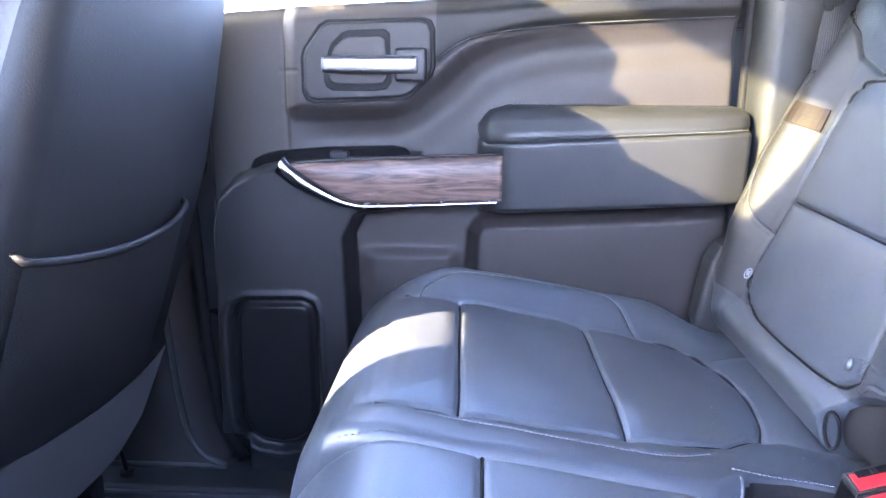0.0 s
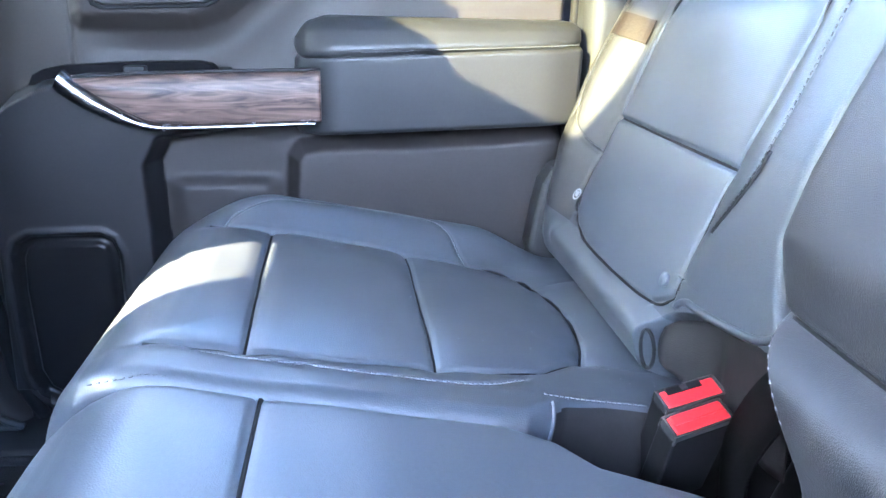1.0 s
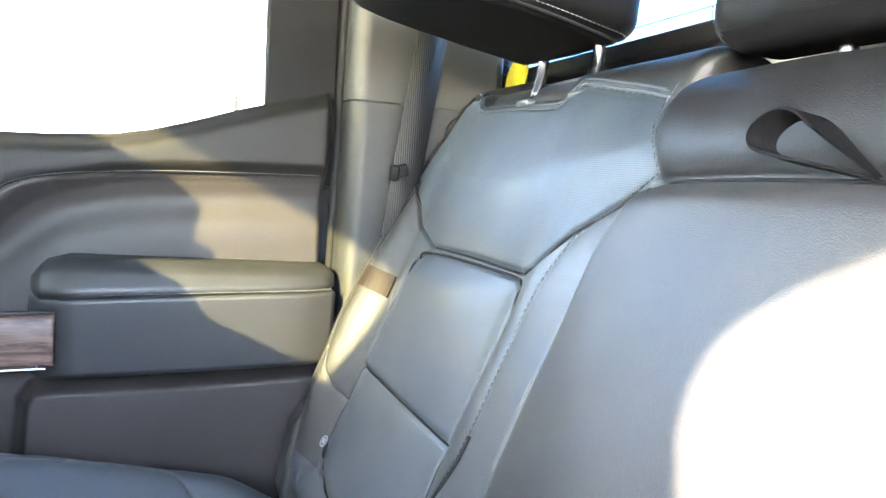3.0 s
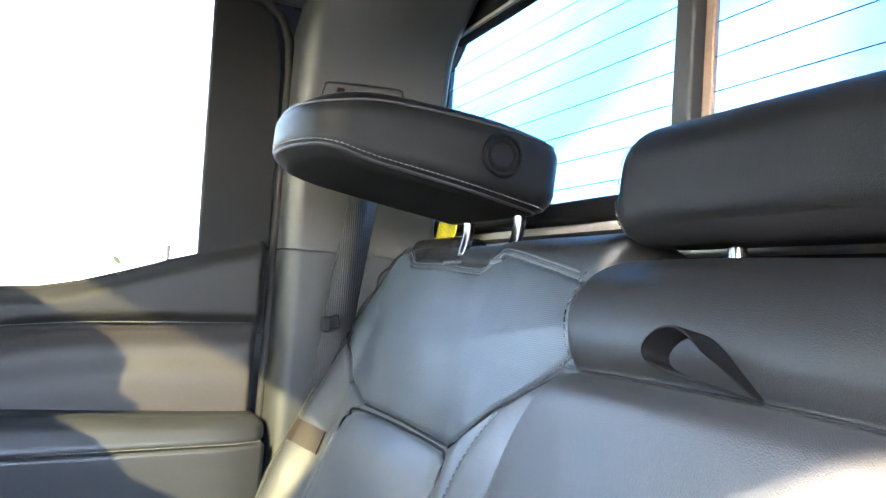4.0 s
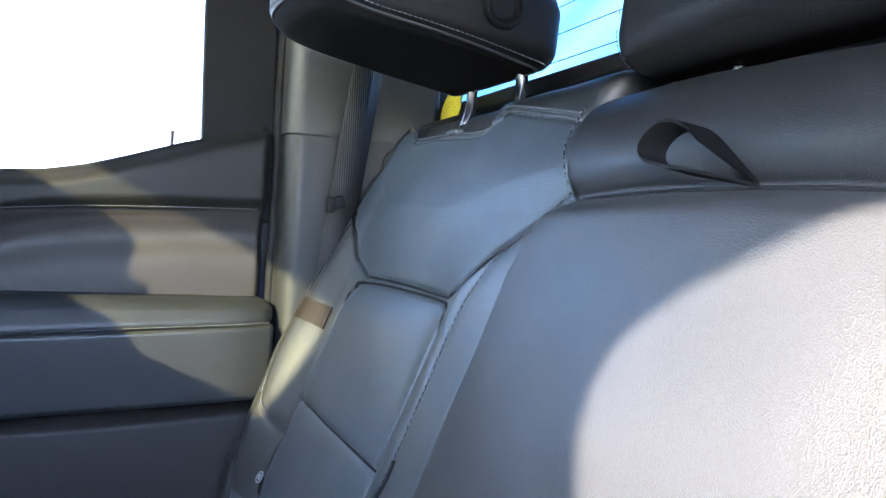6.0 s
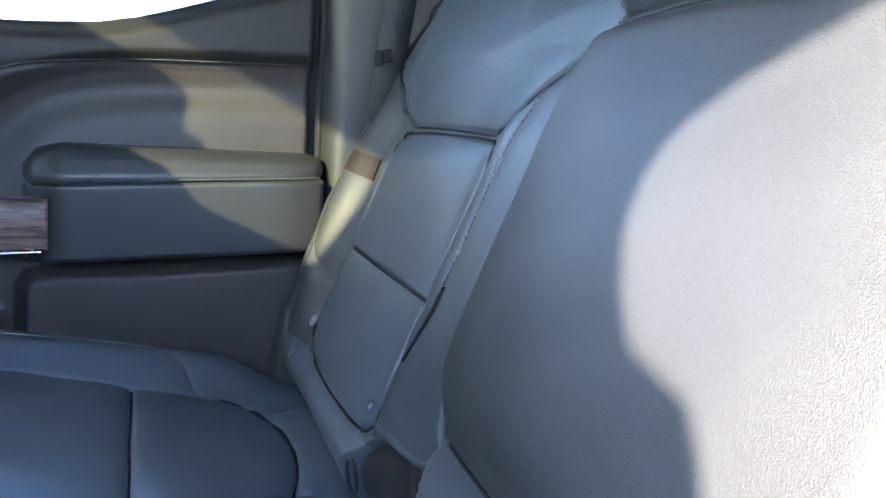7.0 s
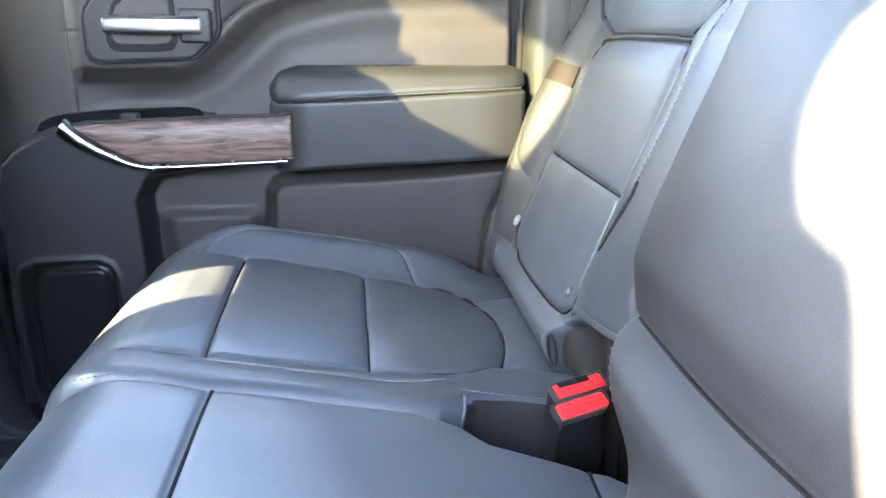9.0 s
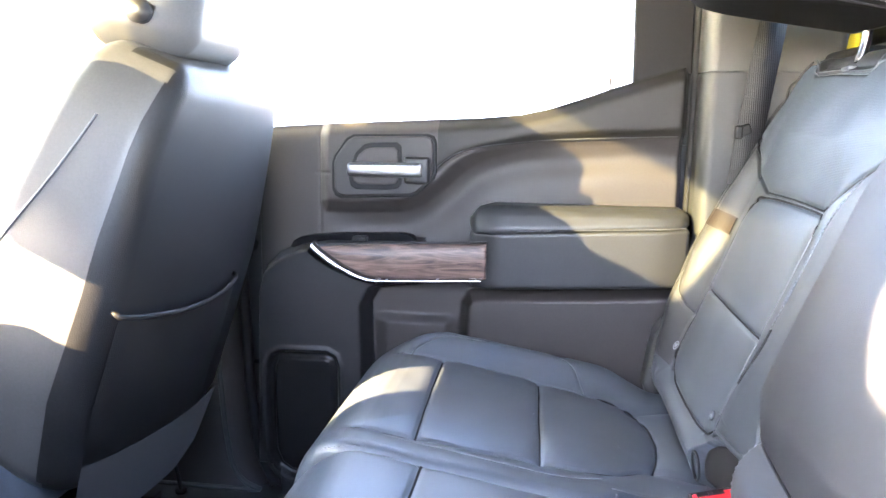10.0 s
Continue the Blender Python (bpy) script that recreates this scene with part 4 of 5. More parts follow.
TOP_LINE = [(0.934, 1.086), (0.931, 1.076), (0.915, 1.054), (0.911, 0.95), (0.905, 0.850), (0.918, 0.822), (0.924, 0.800), (0.911, 0.72), (0.900, 0.662)]
INNER_LINE = [(0.838, 0.630), (0.812, 0.667), (0.786, 0.700), (0.729, 0.720), (0.667, 0.724), (0.605, 0.724), (0.565, 0.736), (0.527, 0.757)]
OUTER_LINE = [(0.816, 1.140), (0.76, 1.145), (0.713, 1.148), (0.64, 1.150), (0.559, 1.145)]
TUCK_LINE = [(0.575, 1.145), (0.550, 1.125), (0.537, 1.105), (0.532, 1.082)]


def seam_shade(name, pad, line, parent, step=0.004, sink=0.0006, radius=0.0017):
    """Shadow line of a sewn joint, drawn as a black cord in its groove."""
    s = spline(line, step) if len(line) > 2 else np.linspace(line[0], line[-1], 40)
    return place(name, joined(name, [tube(pad.spot(s[:, 0], s[:, 1], sink), radius, 6)]), RUBBER, parent)


def ring_line(ring):
    return np.vstack([ring, ring[:1]])


def back_relief(z, y):
    far = smoothstep(1.075, 1.135, y) * np.interp(z, [0.40, 0.46, 0.52, 0.62, 0.72, 0.80, 0.88], [0.008, 0.022, 0.034, 0.034, 0.024, 0.012, 0.0])
    near = smoothstep(0.785, 0.730, y) * np.interp(z, [0.44, 0.52, 0.60, 0.74, 0.82], [0.003, 0.007, 0.010, 0.008, 0.0])
    out = far + near
    pad = depth_in(z, y, LOWER_PAD)
    out = out + smoothstep(-0.004, 0.036, pad) * (0.002 + 0.006 * smoothstep(0.60, 0.70, z)) * smoothstep(0.76, 0.88, y)
    out = out + 0.014 * np.exp(-(((z - 0.422) / 0.016) ** 2)) * smoothstep(1.12, 1.08, y)  # roll under the insert
    out = out + 0.006 * smoothstep(0.0, 0.10, depth_in(z, y, UPPER_PANEL))
    out = out - 0.010 * smoothstep(0.0, 0.012, z - np.interp(y, [0.642, 0.80, 0.85, 0.95, 1.054, 1.10, 1.2], [0.91, 0.93, 0.906, 0.911, 0.916, 0.945, 0.96])) * smoothstep(0.83, 0.85, y) * smoothstep(1.08, 1.05, y)
    out = out + seam_relief(z, y, [ring_line(LOWER_PAD), [(0.579, 1.078), (0.579, 0.772)], ring_line(UPPER_PANEL)], 0.0045, 0.0022)
    out = out + seam_relief(z, y, [spline(INNER_LINE, 0.02), spline(OUTER_LINE, 0.03), TUCK_LINE], 0.002, 0.002)
    return out + soft_wrinkle(z, y, 0.0006)


def outer_back(mirror):
    """The outer backrest; mirror turns it over to the other side of the cab."""
    label = "black leather rear seat with woven inserts and sewn seams"
    seat = thing("side_rear_seat" if mirror else "rear_seat", (0.52, 0.91, 0.40), label, "seat")
    pad = Pad(BACK_O, BACK_A, BACK_N, profile(0.385, 0.948, 0.03, 0.05, 0.028, 0.10, 0.0021), profile(0.64, 1.19, 0.014, 0.09, 0.035, 0.09, 0.0027),
              lambda z: np.where(z < 0.48, np.interp(z, [0.38, 0.43, 0.448, 0.456, 0.463, 0.469, 0.474, 0.480], [0.795, 0.772, 0.757, 0.742, 0.722, 0.701, 0.665, 0.622]), split_y(z) - 0.004), lambda z: np.interp(z, [0.38, 0.45, 0.6, 0.80, 0.86, 0.90, 0.93, 0.95], [1.150, 1.170, 1.190, 1.188, 1.172, 1.150, 1.125, 1.10]), back_relief, 0.18)

    def panel(z, y):
        k = np.zeros(z.shape, int)
        k[y > 1.08] = 1
        k[(z < 0.444) & (y < 1.15)] = 6
        k[inside(z, y, UPPER_PANEL)] = 2
        k[inside(z, y, LOWER_PAD)] = 3
        k[inside(z, y, LOWER_PAD) & (z < 0.579)] = 4
        k[(z > np.interp(y, [0.642, 0.80, 0.85, 0.95, 1.054, 1.10, 1.2], [0.896, 0.924, 0.905, 0.911, 0.915, 0.938, 0.93])) & (k < 2)] = 5
        return k
    # outer_bolster gets the darker GRAINED leather to dim its sunlit side by colour
    pad.parts(seat, [("inner_bolster", SMOOTH_LEATHER, ""), ("outer_bolster", GRAINED, ""), ("upper_panel", PERFORATED, "finely woven upper panel"), ("insert", WOVEN_INSERT, ""), ("lower_insert", LEATHER, ""), ("top_panel", DIM_LEATHER, ""), ("bottom_roll", LEATHER, "")], panel)
    for line in (INNER_LINE, OUTER_LINE):
        s = spline(line, 0.0058)
        stitches("stitching", pad.spot(s[:, 0], s[:, 1], 0.0022), seat, 0.0038, 0.0014, DARK_THREAD)
    s = spline(TOP_LINE, 0.003)
    for dz, rad in ((0.0005, 0.0017), (0.0050, 0.0010)):
        place("piping", joined("piping", [tube(pad.spot(s[:, 0] + dz, s[:, 1], 0.0004), rad, 9)]), SMOOTH_LEATHER, seat)
    s = spline(TUCK_LINE, 0.0046)
    stitches("stitching", pad.spot(s[:, 0] + 0.004, s[:, 1], 0.0012), seat)
    if mirror:
        seat.location = (0.52, 2 * MID_Y - 0.91, 0.40)
        seat.scale = (1, -1, 1)
        return seat, pad
    for line in (ring_line(LOWER_PAD), [(0.579, 1.076), (0.579, 0.774)], UPPER_PANEL[:6], UPPER_PANEL[15:], [(0.602, 0.719), (0.585, 0.722), (0.560, 0.732), (0.527, 0.751)]):
        seam_shade("seam", pad, line, seat)
    # shell behind
    block("back_shell", (0.720, 0.915, 0.66), (0.022, 0.24, 0.245), 0.015, DARK_PLASTIC, seat, turn=(0, 20.6, 0))
    # belt guide tab on the bolster, printed mark, rivet
    z, y = np.meshgrid(np.linspace(0.664, 0.692, 6), np.linspace(1.082, 1.136, 8), indexing="ij")
    P = pad.spot(z, y, 0.003).reshape(-1, 3)
    ids = np.arange(48).reshape(6, 8)
    f = [[ids[i, j], ids[i, j + 1], ids[i + 1, j + 1], ids[i + 1, j]] for i in range(5) for j in range(7)]
    tab = place("belt_tab", mesh_of("belt_tab", P, f, False), BROWN_TAB, seat, "brown satin webbing tab")
    sol = tab.modifiers.new("thick", "SOLIDIFY")
    sol.thickness = 0.0016
    c = pad.spot(np.array(0.476), np.array(1.086), 0.002)
    nrm = pad.normal
    up = pad.spot(np.array(0.482), np.array(1.086)) - pad.spot(np.array(0.470), np.array(1.086))
    side = pad.spot(np.array(0.476), np.array(1.104)) - pad.spot(np.array(0.476), np.array(1.070))
    up, side = up / np.linalg.norm(up), side / np.linalg.norm(side)
    face = np.cross(up, side)
    face *= np.sign(face @ nrm)
    c = c + face * 0.0015
    disc = [c + 0.0064 * (math.cos(a) * side + math.sin(a) * up * 1.25) for a in np.linspace(0, 2 * math.pi, 20, endpoint=False)]
    hole = [c + 0.0046 * (math.cos(a) * side + math.sin(a) * up * 1.25) for a in np.linspace(0, 2 * math.pi, 20, endpoint=False)]
    f = [[k, (k + 1) % 20, 20 + (k + 1) % 20, 20 + k] for k in range(20)]
    extra = [c + face * 0.0008 + side * a + up * b for a, b in ((-0.0042, -0.003), (0.0015, -0.003), (0.0036, 0.0032), (-0.0036, 0.0045))]
    place("printed_mark", mesh_of("printed_mark", disc + hole + extra, f + [[40, 41, 42, 43]]), WHITE_PRINT, seat, "small white printed mark")
    b = pad.spot(np.array(0.470), np.array(0.792), 0.0)
    place("rivet", joined("rivet", [tube([b - nrm * 0.004, b + nrm * 0.0022, b + nrm * 0.0030], 0.0070, 20), tube([b, b + nrm * 0.0038], 0.0042, 16)]), LEATHER, seat, "leather-covered rivet")
    return seat, pad


far_back, far_pad = outer_back(False)
near_back, _ = outer_back(True)
near_back["label"] = "black leather rear seat back beside the near doorway"


def mid_relief(z, y):
    c = (y - MID_Y) / 0.20
    out = (0.022 - 0.013 * smoothstep(0.84, 0.92, z)) * np.clip(1 - c**2, -1, 1)
    out = out - 0.012 * smoothstep(0.55, 0.36, y) * smoothstep(0.87, 0.925, z)
    below = smoothstep(0.832, 0.806, z)
    out = out + 0.016 * below * smoothstep(0.505, 0.56, z)
    out = out + 0.012 * np.clip(1 - ((z - 0.876) / 0.055) ** 2, 0, 1)
    out = out + 0.020 * np.exp(-(((z - 0.478) / 0.028) ** 2)) - 0.010 * smoothstep(0.470, 0.400, z)
    out = out + seam_relief(z, y, [[(0.826, 0.75), (0.826, 0.20)], [(0.5115, 0.75), (0.5115, 0.20)]], 0.006, 0.009)
    return out + soft_wrinkle(z, y, 0.0007)


STRAP_Z, STRAP_Y = 0.828, 0.420


def middle_back():
    seat = thing("wide_rear_seat", (0.52, MID_Y, 0.40), "wide black leather rear seat with fold-down centre and pull strap", "seat")
    pad = Pad(BACK_O, BACK_A, BACK_N, profile(0.385, 0.929, 0.03, 0.05, 0.045, 0.09, 0.0034), profile(0.294, 0.64, 0.022, 0.09, 0.022, 0.09, 0.0034),
              lambda z: 2 * MID_Y - np.maximum(split_y(z), 0.62) - 0.003, lambda z: split_y(z) + 0.003, mid_relief)

    def panel(z, y):
        return np.where(z > 0.826, 1, np.where(z < 0.5115, 2, 0))
    # top_roll wears the dimmed copy, so its shade is coloured in
    pad.parts(seat, [("armrest_pad", GRAINED, ""), ("top_roll", DIM_LEATHER, ""), ("bottom_roll", GRAINED, "")], panel)
    seam_shade("seam", pad, [(0.826, 0.600), (0.826, 0.45), (0.826, 0.30)], seat, sink=0.0018)
    seam_shade("seam", pad, [(0.5115, 0.600), (0.5115, 0.45), (0.5115, 0.30)], seat, sink=0.0018)
    zz = np.linspace(0.834, 0.900, 13)
    stitches("stitching", pad.spot(zz, split_y(zz) - 0.010, 0.0008), seat, 0.004, 0.0013, DARK_THREAD)
    zz = np.linspace(0.462, 0.510, 11)
    stitches("stitching", pad.spot(zz, split_y(zz) - 0.014, 0.0006), seat, 0.0032, 0.0010, PALE_THREAD)
    # pull strap: a loop of webbing that stands off the seam
    foot = pad.spot(np.array(STRAP_Z), np.array(STRAP_Y), 0.002)
    ahead, right, rise = np.array([0.41, 0.91, 0]), np.array([0.91, -0.41, 0]), np.array([0, 0, 1.0])
    loop = [(0, -0.002), (-0.014, 0.002), (-0.027, 0.0055), (-0.0350, 0.0095), (-0.0372, 0.0155), (-0.0352, 0.0225), (-0.0300, 0.0285), (-0.0235, 0.0300), (-0.0165, 0.0245), (-0.008, 0.0115), (0, -0.001)]
    pts = spline([foot + u * right + h * rise - 1.2 * u * ahead for u, h in loop], 0.002)
    across = (-right * 0.0160 + rise * 0.0040 + ahead * 0.003)
    wide = np.interp(np.linspace(0, 1, len(pts)), [0, 0.15, 0.80, 1], [0.3, 1, 1, 0.2])[:, None] * across
    d = np.gradient(pts, axis=0)
    th = np.cross(d, wide)
    th *= 0.0009 / np.linalg.norm(th, axis=1)[:, None]
    verts = np.stack([pts - th, pts + wide - th, pts + wide + th, pts + th], 1).reshape(-1, 3)
    n = len(pts)
    f = [[i * 4 + k, i * 4 + (k + 1) % 4, (i + 1) * 4 + (k + 1) % 4, (i + 1) * 4 + k] for i in range(n - 1) for k in range(4)]
    place("pull_strap", mesh_of("pull_strap", verts, f, False), STRAP_WEB, seat, "black webbing pull strap")
    return seat, pad


mid_back, _ = middle_back()

FAR_SEAM = [(0.018, 1.058), (0.088, 1.066), (0.175, 1.068), (0.253, 1.061), (0.338, 1.050), (0.385, 1.028), (0.411, 0.992), (0.424, 0.93), (0.420, 0.86), (0.409, 0.812)]
NEAR_SEAM = [(0.02, 0.733), (0.10, 0.740), (0.17, 0.741), (0.261, 0.754), (0.305, 0.757), (0.36, 0.773), (0.409, 0.812)]
BOLSTER_LINE = [(0.034, 1.062), (0.046, 1.095), (0.094, 1.124), (0.17, 1.140), (0.270, 1.142), (0.306, 1.112), (0.322, 1.075), (0.330, 1.050)]
EDGE_LINE = [(0.06, 0.728), (0.12, 0.7225), (0.195, 0.722), (0.275, 0.727), (0.315, 0.738), (0.338, 0.752)]


def cushion_relief(x, y):
    out = 0.026 * smoothstep(1.06, 1.13, y) * smoothstep(0.46, 0.34, x) * smoothstep(-0.02, 0.09, x)
    out = out + 0.002 * smoothstep(0.735, 0.715, y)
    ring = np.array(FAR_SEAM + NEAR_SEAM[::-1])
    out = out + 0.004 * smoothstep(0.0, 0.07, depth_in(x, y, ring))
    out = out + 0.010 * smoothstep(0.43, 0.49, x) * smoothstep(0.80, 0.86, y)
    lines = [FAR_SEAM, NEAR_SEAM, [(0.090, 1.066), (0.093, 0.90), (0.098, 0.741)], [(0.252, 1.060), (0.254, 0.90), (0.259, 0.754)]]
    out = out + seam_relief(x, y, lines, 0.005, 0.005)
    out = out + seam_relief(x, y, [spline(BOLSTER_LINE, 0.02), spline(EDGE_LINE, 0.03)], 0.0028, 0.0036)
    out = out + seam_relief(x, y, [[(0.40, 1.005), (0.445, 1.036), (0.50, 1.05)], [(0.409, 0.812), (0.46, 0.801), (0.52, 0.814)]], 0.0012, 0.0045)
    return out + soft_wrinkle(x, y, 0.0007)


def far_cushion():
    seat = far_back
    pad = Pad(CUSH_O, CUSH_A, CUSH_N, profile(-0.040, 0.54, 0.085, 0.12, 0.02, 0.03, 0.0027), profile(0.669, 1.185, 0.020, 0.14, 0.045, 0.16, 0.0027),
              lambda x: np.interp(x, [-0.05, -0.035, -0.015, 0.015, 0.05, 0.30, 0.325, 0.345, 0.365, 0.40, 0.56], [0.718, 0.704, 0.686, 0.673, 0.669, 0.669, 0.674, 0.690, 0.705, 0.713, 0.713]), lambda x: np.interp(x, [-0.05, -0.02, 0.01, 0.04, 0.08, 0.14, 0.3, 0.42, 0.5], [1.07, 1.105, 1.135, 1.155, 1.172, 1.182, 1.182, 1.165, 1.14]), cushion_relief)
    ring = np.array(FAR_SEAM + NEAR_SEAM[::-1])

    def panel(x, y):
        k = np.where(y > 0.95, 1, 0)
        k[x > 0.42] = 5
        ins = inside(x, y, ring) & (x > -0.02)
        k[ins & (x < 0.0935)] = 2
        k[ins & (x >= 0.0935)] = 3
        k[ins & (x >= 0.2545)] = 4
        k[(x < 0.02) & (y > 0.74) & (y < 1.06)] = 2
        k[(x > 0.352) & (y < np.interp(x, [0.352, 0.365, 0.40, 0.56], [0.700, 0.711, 0.719, 0.719]))] = 6
        return k
    pad.parts(seat, [("inner_bolster", LEATHER, ""), ("outer_bolster", LEATHER, ""), ("front_roll", LEATHER, ""), ("insert", LEATHER, ""), ("rear_insert", LEATHER, ""), ("rear_edge", LEATHER, ""), ("corner_panel", FLAP_LEATHER, "dark brown-black side panel")], panel)
    for line in (BOLSTER_LINE, EDGE_LINE):
        s = spline(line, 0.0046)
        stitches("stitching", pad.spot(s[:, 0], s[:, 1], 0.0024), seat, 0.0035, 0.0015, PALE_THREAD)
    for line in (FAR_SEAM, NEAR_SEAM, [(0.090, 1.066), (0.093, 0.90), (0.098, 0.741)], [(0.252, 1.060), (0.254, 0.90), (0.259, 0.754)]):
        seam_shade("seam", pad, line, seat)
    s = spline([(0.345, 0.714), (0.39, 0.7145), (0.44, 0.716)], 0.0046)
    stitches("stitching", pad.spot(s[:, 0], s[:, 1] + 0.004, 0.0010), seat, thread=PALE_THREAD)
    A, Y, P = pad.grid()
    row = int(np.abs(A[:, 0] - 0.352).argmin())
    edge = P[row][Y[row] < 0.708]
    place("piping", joined("piping", [tube(edge[edge[:, 2] > edge[-1, 2] - 0.085], 0.0021, 8)]), LEATHER, seat)
    ax = np.linspace(-0.005, 0.05, 11)
    stitches("stitching", pad.spot(ax, np.full_like(ax, 0.6765), -0.004 - 0.4 * np.clip(0.035 - ax, 0, 1)), seat)
    return seat, pad


_, cush_pad = far_cushion()


def wide_relief(x, y):
    out = seam_relief(x, y, [[(0.119, 0.70), (0.117, 0.20), (0.118, -0.30)], [(0.445, 0.62), (0.443, 0.20)]], 0.0040, 0.0016)
    return out + soft_wrinkle(x + 0.3, y, 0.0007) - 0.003 + 0.008 * smoothstep(0.46, 0.64, y)


def near_cushion():
    seat = mid_back
    pad = Pad(CUSH_O, CUSH_A, CUSH_N, profile(-0.029, 0.54, 0.085, 0.12, 0.02, 0.03, 0.0045), profile(-0.27, 0.664, 0.03, 0.12, 0.016, 0.12, 0.0045),
              lambda x: np.full_like(x, -0.27), lambda x: np.interp(x, [-0.05, -0.01, 0.03, 0.30, 0.335, 0.36, 0.40, 0.46, 0.50, 0.56], [0.628, 0.650, 0.663, 0.663, 0.648, 0.622, 0.609, 0.595, 0.565, 0.53]), wide_relief)
    pad.parts(seat, [("front_panel", LEATHER, ""), ("top_panel", LEATHER, ""), ("rear_edge", LEATHER, "")], lambda x, y: np.where(x < 0.118, 0, np.where(x < 0.444, 1, 2)))
    seam_shade("seam", pad, [(0.119, 0.655), (0.117, 0.20), (0.118, -0.25)], seat, sink=0.0010, radius=0.0021)
    seam_shade("seam", pad, [(0.445, 0.59), (0.444, 0.40), (0.443, 0.20)], seat, sink=0.0012, radius=0.0024)
    return seat


near_cushion()
# plain base under the cushions
block("seat_base", (0.28, 0.20, 0.155), (0.24, 0.44, 0.095), 0.02, DARK_PLASTIC, mid_back)
block("back_shell", (0.640, MID_Y - 0.10, 0.56), (0.020, 0.30, 0.34), 0.012, DARK_PLASTIC, mid_back, turn=(0, 20.6, 0))
block("seat_base", (0.28, 0.91, 0.155), (0.24, 0.25, 0.095), 0.02, DARK_PLASTIC, far_back)


# recliner cover beside the far backrest
def recliner_cover():
    ring = [(0.436, 0.375), (0.444, 0.43), (0.452, 0.470), (0.466, 0.492), (0.490, 0.503), (0.520, 0.49), (0.53, 0.40), (0.50, 0.34), (0.45, 0.335)]
    ob = tagged(place("recliner_cover", outline_slab("recliner_cover", ring, 1.172, 1.215, 0.010, 4), PILLAR_PLASTIC), "grey plastic cover beside the backrest hinge", "hinge cover")


recliner_cover()


def buckle(name, centre, turn, slotted):
    ob = thing(name, centre, "black seat belt buckle with red release button", "buckle", "buckles between the seats")
    m = pose(*centre, *turn)

    def bit(nm, at, half, r, mat, label=""):
        v, f = rounded(*half, r, 3, 2)
        v = np.array([m @ Vector(p + np.array(at)) for p in v])
        return place(nm, mesh_of(nm, v, f), mat, ob, label)
    bit("body", (0, 0, -0.052), (0.0285, 0.0112, 0.050), 0.003, RUBBER)
    for y in (0.0097, -0.0097):
        bit("rim", (0, y, -0.0035), (0.0285, 0.0013, 0.006), 0.0013, PILLAR_PLASTIC)
    for x in (0.0272, -0.0272):
        bit("rim", (x, 0, -0.0025), (0.0013, 0.0090, 0.006), 0.0013, PILLAR_PLASTIC)
    bit("release_button", (0, -0.0006, -0.0010), (0.0258, 0.0086, 0.0045), 0.0022, RED_PLASTIC, "bright red push button")
    if not slotted:
        bit("button_ridge", (0.0, 0.0030, 0.0036), (0.0235, 0.0045, 0.0016), 0.0014, RED_PLASTIC)
        return ob
    bit("slot", (-0.004, 0.0052, 0.0006), (0.0165, 0.0034, 0.0038), 0.001, RUBBER)
    bit("slot_tooth", (-0.004, 0.0052, 0.0028), (0.0030, 0.0030, 0.0024), 0.0008, PILLAR_DARK)
    return ob


buckle("seat_buckle", (0.461, 0.688, 0.409), (22, -8, 12), True)
buckle("seat_buckle", (0.458, 0.6635, 0.400), (22, -8, 14), False)
# leather folded under the backrest's edge, and webbing in the well behind the buckles
def folded_flap():
    top = spline([(0.462, 0.768, 0.440), (0.474, 0.742, 0.452), (0.480, 0.701, 0.464), (0.482, 0.662, 0.468), (0.484, 0.627, 0.471)], 0.006)
    foot = spline([(0.456, 0.765, 0.405), (0.466, 0.735, 0.392), (0.480, 0.700, 0.380), (0.496, 0.665, 0.370), (0.505, 0.630, 0.360)], 0.006)
    n, m = 24, 12
    k = np.linspace(0, 1, n)
    top = np.stack([np.interp(k, np.linspace(0, 1, len(top)), top[:, c]) for c in range(3)], 1)
    foot = np.stack([np.interp(k, np.linspace(0, 1, len(foot)), foot[:, c]) for c in range(3)], 1)
    t = np.linspace(0, 1, m)[None, :, None]
    P = top[:, None] * (1 - t) + foot[:, None] * t
    fold = 0.009 * np.sin(k * 11 + 0.6)[:, None] * np.sin(t[..., 0] * 3.1) + 0.007 * np.sin(k * 23)[:, None] * t[..., 0]
    P[..., 0] -= 0.5 * fold - 0.010 + 0.002 * smoothstep(0.60, 0.35, k)[:, None] * np.sin(t[..., 0] * 2.6)
    ids = np.arange(n * m).reshape(n, m)
    f = [[ids[i, j], ids[i, j + 1], ids[i + 1, j + 1], ids[i + 1, j]] for i in range(n - 1) for j in range(m - 1)]
    ob = tagged(place("folded_flap", mesh_of("folded_flap", P.reshape(-1, 3), f), FLAP_LEATHER), "creased black leather flap folded under the backrest", "flap")
    ob.modifiers.new("thick", "SOLIDIFY").thickness = 0.003
    # turned hem along the bolster's foot, curled at its tip
    line = spline([(0.4590, 0.752), (0.4655, 0.744), (0.4690, 0.734), (0.4700, 0.718), (0.4720, 0.700), (0.4765, 0.664), (0.4840, 0.624), (0.4985, 0.600)], 0.004)
    place("hem", joined("hem", [tube(far_pad.spot(line[:, 0], line[:, 1], 0.0010), 0.0034, 10)]), SMOOTH_LEATHER, ob, "smooth turned hem")


